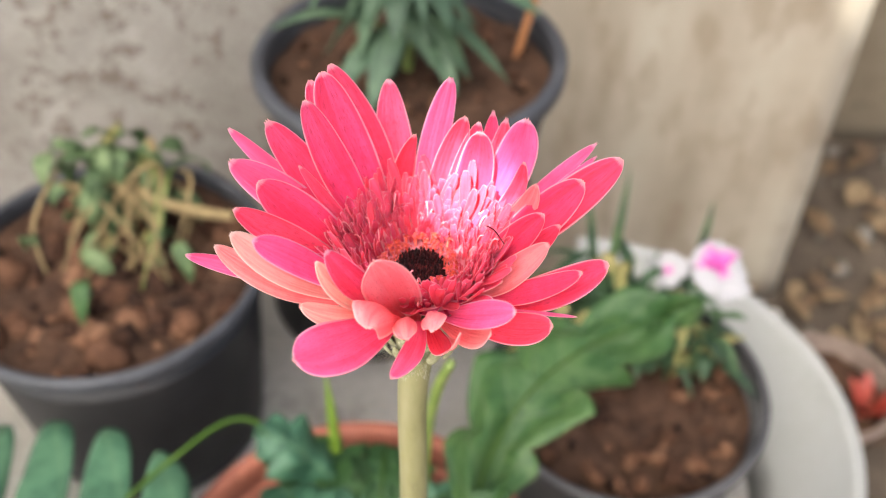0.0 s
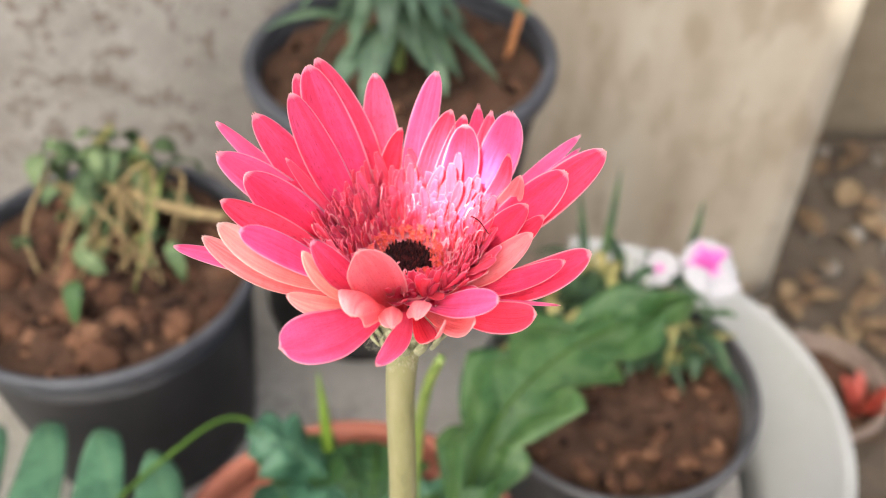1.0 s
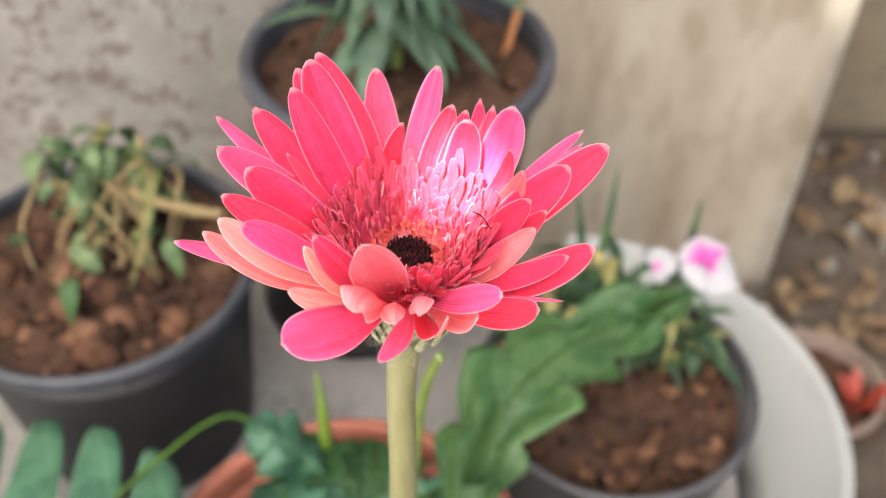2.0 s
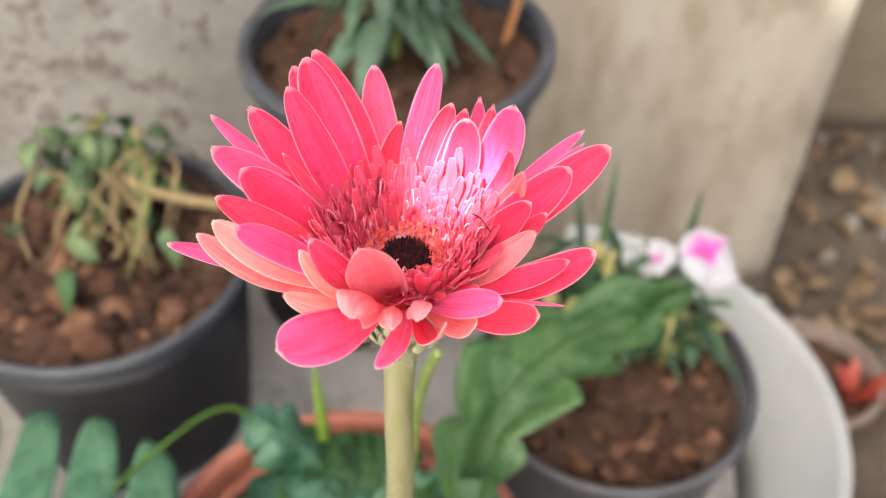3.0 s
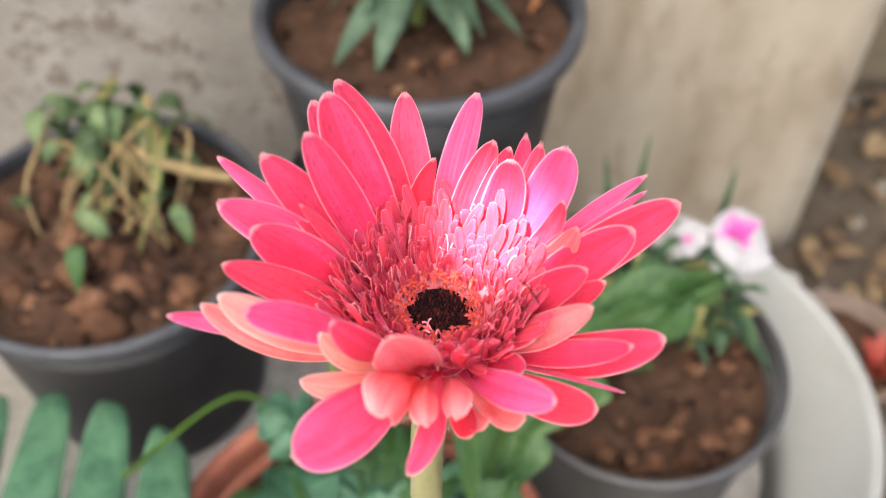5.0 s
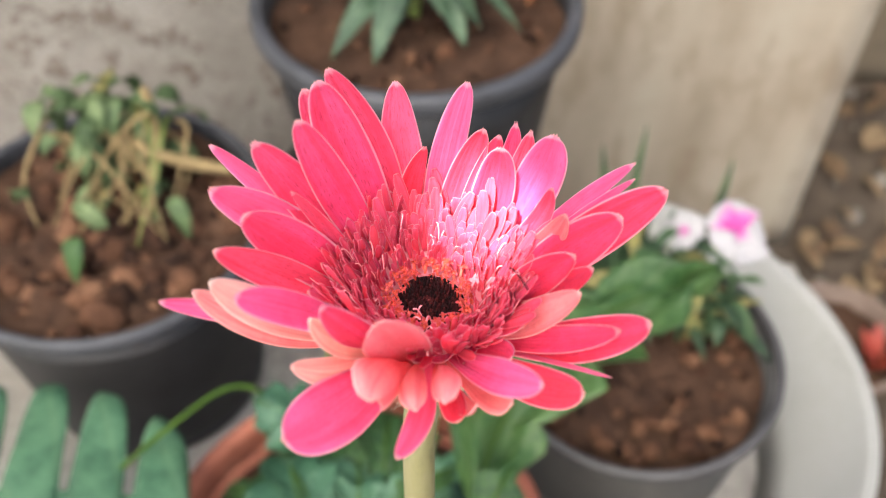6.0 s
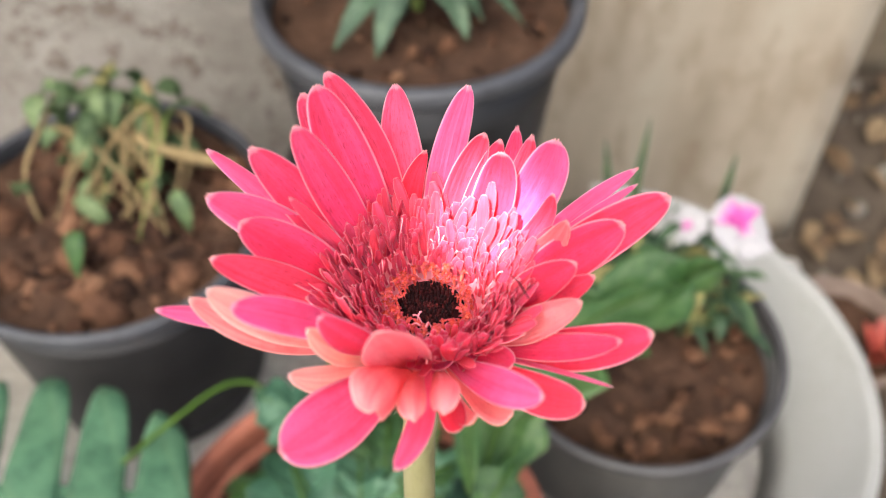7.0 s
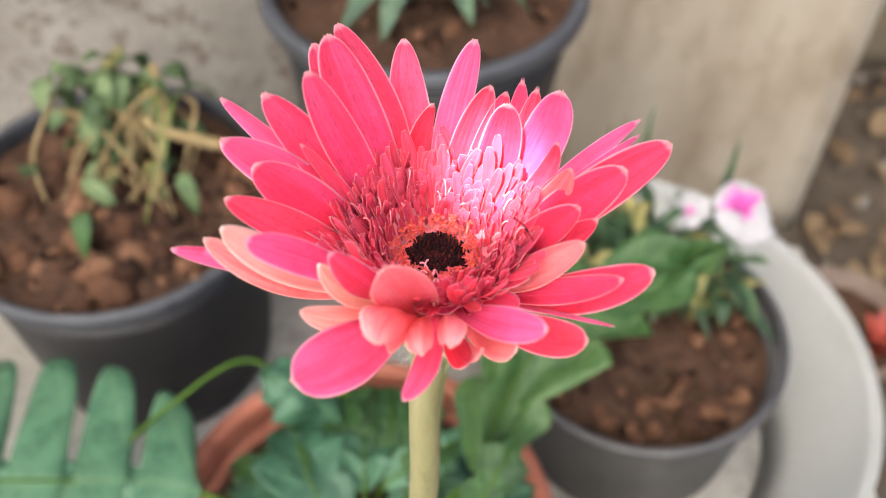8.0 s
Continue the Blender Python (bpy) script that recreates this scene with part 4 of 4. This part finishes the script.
for k in range(20):
    a = leafage.uniform(0.2, 2.8) if k < 14 else leafage.uniform(-1.2, 0.6)
    root = Vector((-0.05 + leafage.uniform(-0.02, 0.02), 0.262 + leafage.uniform(-0.015, 0.015), 0.12))
    d = Vector((math.cos(a), math.sin(a), 0))
    base = root + d * leafage.uniform(0.01, 0.035) + Vector((0, 0, leafage.uniform(0.035, 0.075)))
    ln = leafage.uniform(0.04, 0.065)
    tip = base + d * ln + Vector((0, 0, leafage.uniform(-0.025, 0.015)))
    ctrl = base.lerp(tip, 0.5) + Vector((0, 0, 0.018))
    gerbera_leaf([tuple(root), tuple(root.lerp(base, 0.6))], tuple(base), tuple(ctrl), tuple(tip), leafage.uniform(0.03, 0.045), 3.0, 0.5, (-math.sin(a), math.cos(a), 0.2), GERBERA_LEAF_COOL if k % 2 else GERBERA_LEAF, 0.4, 0.2, 0.10, 0.6, (0.0018, 0.0015, 0.0013))
part("shoot", blade((-0.0696, 0.3324, 0.120), (-0.0681, 0.3550, 0.1850), (-0.0687, 0.3478, 0.2650), 0.0075, lance_shape, (1, 0.1, 0), 0.3, 0, 0.0014, 14, 6), SHOOT, GERBERA, "upright yellow-green shoot")
part("shoot", tube([(-0.020, 0.262, 0.12), (-0.0095, 0.280, 0.28), (-0.0035, 0.258, 0.36), (0.0030, 0.236, 0.41)], [0.0034, 0.0030, 0.0026, 0.0020], 10), PALE_STALK, GERBERA, "pale yellow-green stalk")


# ---- plants in the other pots ----
def lance_plant():
    """Rosette of drooping lance-shaped leaves in the raised pot, with an orange stake."""
    cx, cy, cz = -0.030, 0.645, 0.277
    th = thing("pot_plant", "bushy plant with drooping lance-shaped blue-green leaves", "plant", (cx, cy, cz))
    part("stem", tube([(cx, cy, cz - 0.02), (cx + 0.004, cy - 0.003, cz + 0.05), (cx, cy, cz + 0.12)], [0.005, 0.004, 0.003]), PALE_STALK, th)
    def lance_leaf(a, far, up, width, k, rise):
        """A leaf that leaves the stem at some height and bows over to its tip."""
        rad = Vector((math.cos(a), math.sin(a), 0))
        side = Vector((-math.sin(a), math.cos(a), 0))
        tip = Vector((cx, cy, cz + up)) + rad * far
        ln = min(max(far * 0.85, 0.052), 0.078)
        base = Vector((cx, cy, cz + up + rise)) + rad * max(far - ln, 0.003)
        ctrl = base.lerp(tip, 0.45) + Vector((0, 0, 0.020)) + side * random.uniform(-0.006, 0.006)
        part("leaf", blade(base, ctrl, tip, width, lance_shape, side, 0.24, random.uniform(-28, 28), 0.0006, 14, 6, 0.06, k * 1.9), LANCE_LEAF, th)
        if far > 0.05:
            part("branch", tube([(cx, cy, cz + 0.012), tuple(Vector((cx, cy, cz + (up + rise) * 0.7)) + rad * 0.3 * (far - ln)), tuple(base)], [0.0026, 0.0020, 0.0014], 8, None, 4), ARCH_STALK if k % 3 else PALE_STALK, th)

    lance_leaf(radians(-168), 0.101, 0.048, 0.020, 0, -0.004)
    lance_leaf(radians(-164), 0.064, 0.023, 0.022, 1, 0.045)
    lance_leaf(radians(-45), 0.071, 0.023, 0.024, 2, 0.040)
    lance_leaf(radians(-29), 0.092, 0.015, 0.019, 3, 0.050)
    lance_leaf(radians(-131), 0.084, 0.006, 0.020, 4, 0.035)
    lance_leaf(radians(-109), 0.076, 0.006, 0.022, 5, 0.045)
    lance_leaf(radians(-55), 0.069, 0.011, 0.024, 6, 0.040)
    lance_leaf(radians(-29), 0.092, 0.015, 0.019, 7, 0.050)
    lance_leaf(radians(-147), 0.050, 0.058, 0.020, 8, 0.035)
    lance_leaf(radians(-59), 0.070, 0.068, 0.022, 9, 0.045)
    lance_leaf(radians(-11), 0.105, 0.058, 0.024, 10, 0.040)
    lance_leaf(radians(-151), 0.076, 0.073, 0.019, 11, 0.050)
    lance_leaf(radians(-103), 0.035, 0.013, 0.020, 12, 0.035)
    lance_leaf(radians(-127), 0.053, 0.038, 0.022, 13, 0.045)
    lance_leaf(radians(-57), 0.040, 0.023, 0.024, 14, 0.040)
    for k in range(44):
        a = k * 2.39996 + 0.4
        far = random.uniform(0.03, 0.07)
        if cy + far * math.sin(a) > 0.735:
            far *= 0.6
        lance_leaf(a, far, 0.035 + 0.10 * k / 44 + random.uniform(-0.01, 0.01), random.uniform(0.014, 0.021), 20 + k, 0.03)
    st = thing("plant_stake", "thin orange wooden stake pushed into the soil", "stake", (0.056, 0.661, 0.275))
    part("stick", tube([(0.0561, 0.6609, 0.258), (0.0660, 0.6669, 0.3021), (0.0739, 0.6729, 0.3321)], [0.0034, 0.0032, 0.0030]), STAKE, st)


lance_plant()


def withered_plant():
    """Sprawling plant in the soil-filled black pot: tan dry stalks that hang from a limp green crown."""
    cx, cy, cz = -0.250, 0.555, 0.186
    th = thing("withered_plant", "half-withered plant of tan stalks and limp green leaves", "plant", (cx, cy, cz))
    rnd = random.Random(5)
    crown = Vector((-0.252, 0.570, 0.238))
    for k in range(24):
        a = rnd.uniform(0, 6.28)
        top = crown + Vector((rnd.uniform(-0.040, 0.045), rnd.uniform(-0.02, 0.015), rnd.uniform(-0.022, 0.014)))
        end = Vector((cx + rnd.uniform(-0.048, 0.052), cy - rnd.uniform(-0.01, 0.075), cz + rnd.uniform(0.0, 0.022)))
        kink = top.lerp(end, rnd.uniform(0.35, 0.65)) + Vector((rnd.uniform(-0.015, 0.015), rnd.uniform(-0.008, 0.008), rnd.uniform(-0.006, 0.018)))
        r = rnd.uniform(0.0010, 0.0021)
        root = Vector((cx + rnd.uniform(-0.01, 0.01), cy + rnd.uniform(-0.008, 0.01), cz - 0.008))
        pts = [root, root.lerp(top, 0.55) + Vector((rnd.uniform(-0.012, 0.012), -0.004, 0.006)), top, kink, end] if k % 3 == 0 else [top, kink, end]
        part("stalk", tube(pts, [r, r, r * 0.9, r * 0.8, r * 0.45][-len(pts):], 7, None, 6), DRY if k % 8 else PALE_STALK, th)
    part("stalk", tube([(cx + 0.012, cy + 0.0, cz + 0.045), (cx + 0.035, cy - 0.012, cz + 0.040), (cx + 0.062, cy - 0.012, cz + 0.030), (cx + 0.090, cy - 0.016, cz + 0.028)], [0.0030, 0.0042, 0.0050, 0.0040], 8), DRY, th, "thick dry tan stalk")
    part("stalk", tube([(cx + 0.028, cy + 0.02, cz + 0.075), (cx + 0.034, cy + 0.004, cz + 0.05), (cx + 0.034, cy - 0.02, cz + 0.028), (cx + 0.030, cy - 0.05, cz + 0.006)], [0.0030, 0.0042, 0.0036, 0.002], 8), DRY, th, "thick dry tan stalk")
    for k in range(72):
        a = rnd.uniform(0, 6.28)
        rad = Vector((math.cos(a), math.sin(a), 0))
        base = crown + Vector((rnd.gauss(0, 0.021), rnd.gauss(-0.004, 0.010), rnd.uniform(-0.028, 0.020)))
        if k > 58:
            base = Vector((cx + rnd.uniform(-0.05, 0.05), cy - rnd.uniform(0.0, 0.06), cz + rnd.uniform(0.012, 0.03)))
        ln = rnd.uniform(0.030, 0.056)
        tip = base + rad * ln * 0.55 + Vector((0, -0.004, -ln * rnd.uniform(0.3, 0.95)))
        ctrl = base + rad * ln * 0.5 + Vector((0, 0, 0.007))
        bm = blade(base, ctrl, tip, rnd.uniform(0.010, 0.017), lance_shape, (-math.sin(a), math.cos(a), 0), 0.3, rnd.uniform(-40, 40), 0.0005, 8, 4, 0.10, k)
        part("leaf", bm, YELLOW_LEAF if k % 11 == 4 else LIMP_LEAF, th)
    part("leaf", blade((-0.256, 0.470, 0.215), (-0.255, 0.460, 0.222), (-0.256, 0.447, 0.190), 0.014, lance_shape, (1, 0, 0), 0.2), GERBERA_LEAF, th, "fresh bright green leaf")


withered_plant()


def pink_bloom(th, at, facing, size, dark=2):
    """A small flat five-petalled bloom; its upper petals are magenta, the others white with a magenta foot."""
    f = Vector(facing).normalized()
    u = f.cross(Vector((0, 0, 1))).normalized()
    v = f.cross(u)
    c = Vector(at)
    head = part("bloom", lathe([(0.0008, -0.012), (0.0022, -0.008), (0.0026, -0.002), (0.0015, 0.0)], 10, tuple(c)), PINK_LEAF, th, "white bloom splashed with magenta")
    order = [4, 3, 0, 2, 1]
    for k in range(5):
        a = 2 * math.pi * k / 5 + 0.3
        d, s = u * math.cos(a) + v * math.sin(a), v * math.cos(a) - u * math.sin(a)
        ln = size * (1 + 0.12 * math.sin(k * 2.3))
        shape = lambda q: max(0.16 + 0.84 * q ** 1.2 if q < 0.86 else (0.16 + 0.84 * q ** 1.2) * math.sqrt(max(1 - ((q - 0.86) / 0.15) ** 2, 0.1)), 0.05)
        bm = blade(c, c + d * ln * 0.5 + f * 0.004, c + d * ln + f * (0.002 * math.sin(k * 1.9)), ln * 1.4, shape, s, 0.05, 0, 0.0004, 12, 10, 0.10, k, teeth=0.002)
        part("petal", bm, BLOOM_DARK if order.index(k) < dark else BLOOM, head)


def dianthus():
    cx, cy, cz = 0.165, 0.475, 0.106
    th = thing("dianthus", "garden pink with narrow leaves and white-and-magenta blooms", "plant", (cx, cy, cz))
    rnd = random.Random(11)
    for k in range(44):
        a = rnd.uniform(0.0, 3.14)
        h = rnd.uniform(0.025, 0.085)
        rad = Vector((math.cos(a), math.sin(a), 0))
        root = Vector((0.1375 + 0.075 * math.cos(a) * rnd.random() ** 0.5, 0.462 + 0.066 * math.sin(a) * rnd.random() ** 0.5, cz - 0.006))
        top = root + rad * rnd.uniform(0.004, 0.022) + Vector((0, 0, h))
        mid = root.lerp(top, 0.5) + Vector((0, 0, 0.012))
        part("stem", tube([root, mid, top], [0.0018, 0.0016, 0.0012], 7), PINK_LEAF, th)
        for j in range(7):
            p = bez(root, mid, top, 0.25 + 0.75 * j / 6)
            b = rnd.uniform(0, 6.28)
            d = Vector((math.cos(b), math.sin(b), 0))
            ln = rnd.uniform(0.018, 0.040)
            bm = blade(p, p + d * ln * 0.5 + Vector((0, 0, 0.012)), p + d * ln + Vector((0, 0, rnd.uniform(-0.018, 0.012))), rnd.uniform(0.005, 0.011), lance_shape, (-math.sin(b), math.cos(b), 0), 0.3, 0, 0.0005, 8, 4)
            part("leaf", bm, YELLOW_LEAF if rnd.random() < 0.24 else PINK_LEAF, th)
    for x, y, z, sx, fx, fy, fz, dk in ((0.2105, 0.507, 0.188, 0.0225, 0.12, -0.30, 0.92, 2), (0.173, 0.512, 0.182, 0.0135, -0.5, -0.3, 0.7, 0)):
        part("flower_stalk", tube([(cx, cy, cz - 0.004), (x * 0.6 + cx * 0.4, y + 0.004, z * 0.6 + cz * 0.4), (x, y, z - 0.008)], [0.0016, 0.0014, 0.0012], 7), PINK_LEAF, th)
        pink_bloom(th, (x, y, z), (fx, fy, fz), sx, dk)
    for x, y, z in ((0.150, 0.512, 0.186), (0.162, 0.506, 0.176)):
        part("bud", lathe([(0.0006, -0.014), (0.0034, -0.009), (0.0042, -0.002), (0.003, 0.004), (0.0006, 0.008)], 12, (x, y, z)), CREAM, th, "pale unopened bud")
        part("flower_stalk", tube([(cx, cy, cz - 0.004), (x, y, z - 0.05), (x, y, z - 0.012)], [0.0015, 0.0013, 0.0012], 6), PINK_LEAF, th)
    for x0, y0, z0, x1, y1, z1 in ((0.130, 0.53, 0.12, 0.142, 0.56, 0.245), (0.125, 0.53, 0.12, 0.112, 0.56, 0.225), (0.20, 0.54, 0.13, 0.210, 0.556, 0.215)):
        part("leaf", blade((x0, y0, z0), ((x0 + x1) / 2, (y0 + y1) / 2 - 0.01, (z0 + z1) / 2 + 0.01), (x1, y1, z1), 0.007, lance_shape, (1, 0, 0), 0.25, 0, 0.0007, 12, 4), PINK_LEAF, th)


dianthus()


def seedlings():
    th = thing("seedling", "red-leaved seedling in the small brown pot", "plant", (0.545, 0.735, -0.305))
    rnd = random.Random(3)
    for k in range(9):
        a = rnd.uniform(0, 6.28)
        rad = Vector((math.cos(a), math.sin(a), 0))
        base = Vector((0.545, 0.735, -0.309)) + rad * 0.006
        tip = base + rad * 0.03 + Vector((0, 0, rnd.uniform(0.03, 0.06)))
        part("leaf", blade(base, base.lerp(tip, 0.5) + Vector((0, 0, 0.012)), tip, 0.017, lance_shape, (-math.sin(a), math.cos(a), 0), 0.2, 0, 0.0005, 8, 4), RED_LEAF, th)


seedlings()


# ---- litter on the earth beside the pier ----
def litter():
    rnd = random.Random(8)
    bm = bmesh.new()
    for k in range(150):
        x, y = rnd.uniform(0.42, 1.3), rnd.uniform(0.70, 1.36)
        lump(bm, (x, y, -0.357), 0.004 + 0.018 * rnd.random() ** 2, k * 2.3)
    solid("stones", bm, STONE, "scattered pebbles and rubble on the earth", "stones", "stuff")
    bm = bmesh.new()
    for k in range(170):
        x, y = rnd.uniform(0.42, 1.3), rnd.uniform(0.70, 1.36)
        a = rnd.uniform(0, 6.28)
        d = Vector((math.cos(a), math.sin(a), 0))
        ln = rnd.uniform(0.03, 0.075)
        p = Vector((x, y, -0.36 + rnd.uniform(0.004, 0.022)))
        blade(p, p + d * ln * 0.5 + Vector((0, 0, rnd.uniform(0.003, 0.014))), p + d * ln, ln * rnd.uniform(0.3, 0.6), lance_shape, (-d.y, d.x, rnd.uniform(-0.4, 0.4)), 0.35, 0, 0.0005, 6, 4, 0.1, k, 0.0, bm)
    solid("dry_leaves", bm, DRY_LEAF, "dry brown leaves littering the earth", "leaves", "stuff")


litter()


# ---- unseen leaf sheets added to block the sun, whose gaps let flecks through ----
def sun_blockers():
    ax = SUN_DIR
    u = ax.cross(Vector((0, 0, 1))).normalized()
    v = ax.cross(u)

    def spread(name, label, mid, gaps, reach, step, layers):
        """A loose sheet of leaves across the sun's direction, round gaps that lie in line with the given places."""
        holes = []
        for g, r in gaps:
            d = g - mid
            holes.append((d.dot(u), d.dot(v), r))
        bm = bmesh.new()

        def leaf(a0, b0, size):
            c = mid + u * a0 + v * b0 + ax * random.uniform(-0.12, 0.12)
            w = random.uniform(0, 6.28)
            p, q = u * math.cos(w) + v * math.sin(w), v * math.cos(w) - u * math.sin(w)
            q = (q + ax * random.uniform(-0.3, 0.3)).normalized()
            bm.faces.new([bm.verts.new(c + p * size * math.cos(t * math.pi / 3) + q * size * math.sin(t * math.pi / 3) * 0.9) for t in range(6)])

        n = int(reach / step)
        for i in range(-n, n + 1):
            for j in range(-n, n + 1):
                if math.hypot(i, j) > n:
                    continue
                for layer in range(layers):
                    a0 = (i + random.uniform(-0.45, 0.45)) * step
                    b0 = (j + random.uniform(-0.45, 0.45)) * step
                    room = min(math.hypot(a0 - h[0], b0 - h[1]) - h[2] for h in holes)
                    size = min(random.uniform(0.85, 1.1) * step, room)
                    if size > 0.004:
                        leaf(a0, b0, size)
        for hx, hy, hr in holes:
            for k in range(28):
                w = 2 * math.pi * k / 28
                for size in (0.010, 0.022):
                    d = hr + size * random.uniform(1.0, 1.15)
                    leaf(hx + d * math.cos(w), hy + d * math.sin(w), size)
        solid(name, bm, BLOCKER_LEAF, label, "foliage", "stuff")

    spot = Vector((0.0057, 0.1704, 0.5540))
    # both sheets are added helpers: one shades the pots, one trims the flower's fleck
    spread("overhanging_leaves", "unseen sheet of leaves added high overhead to shade the pots", Vector((0.22, 0.62, 0.05)) + ax * 6.0,
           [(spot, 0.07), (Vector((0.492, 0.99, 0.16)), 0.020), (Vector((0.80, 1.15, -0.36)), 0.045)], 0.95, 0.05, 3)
    spread("low_branch_leaves", "small unseen sheet of leaves added to shape a sun fleck by its gap", spot + ax * 1.25, [(spot, 0.0095)], 0.13, 0.03, 3)


sun_blockers()
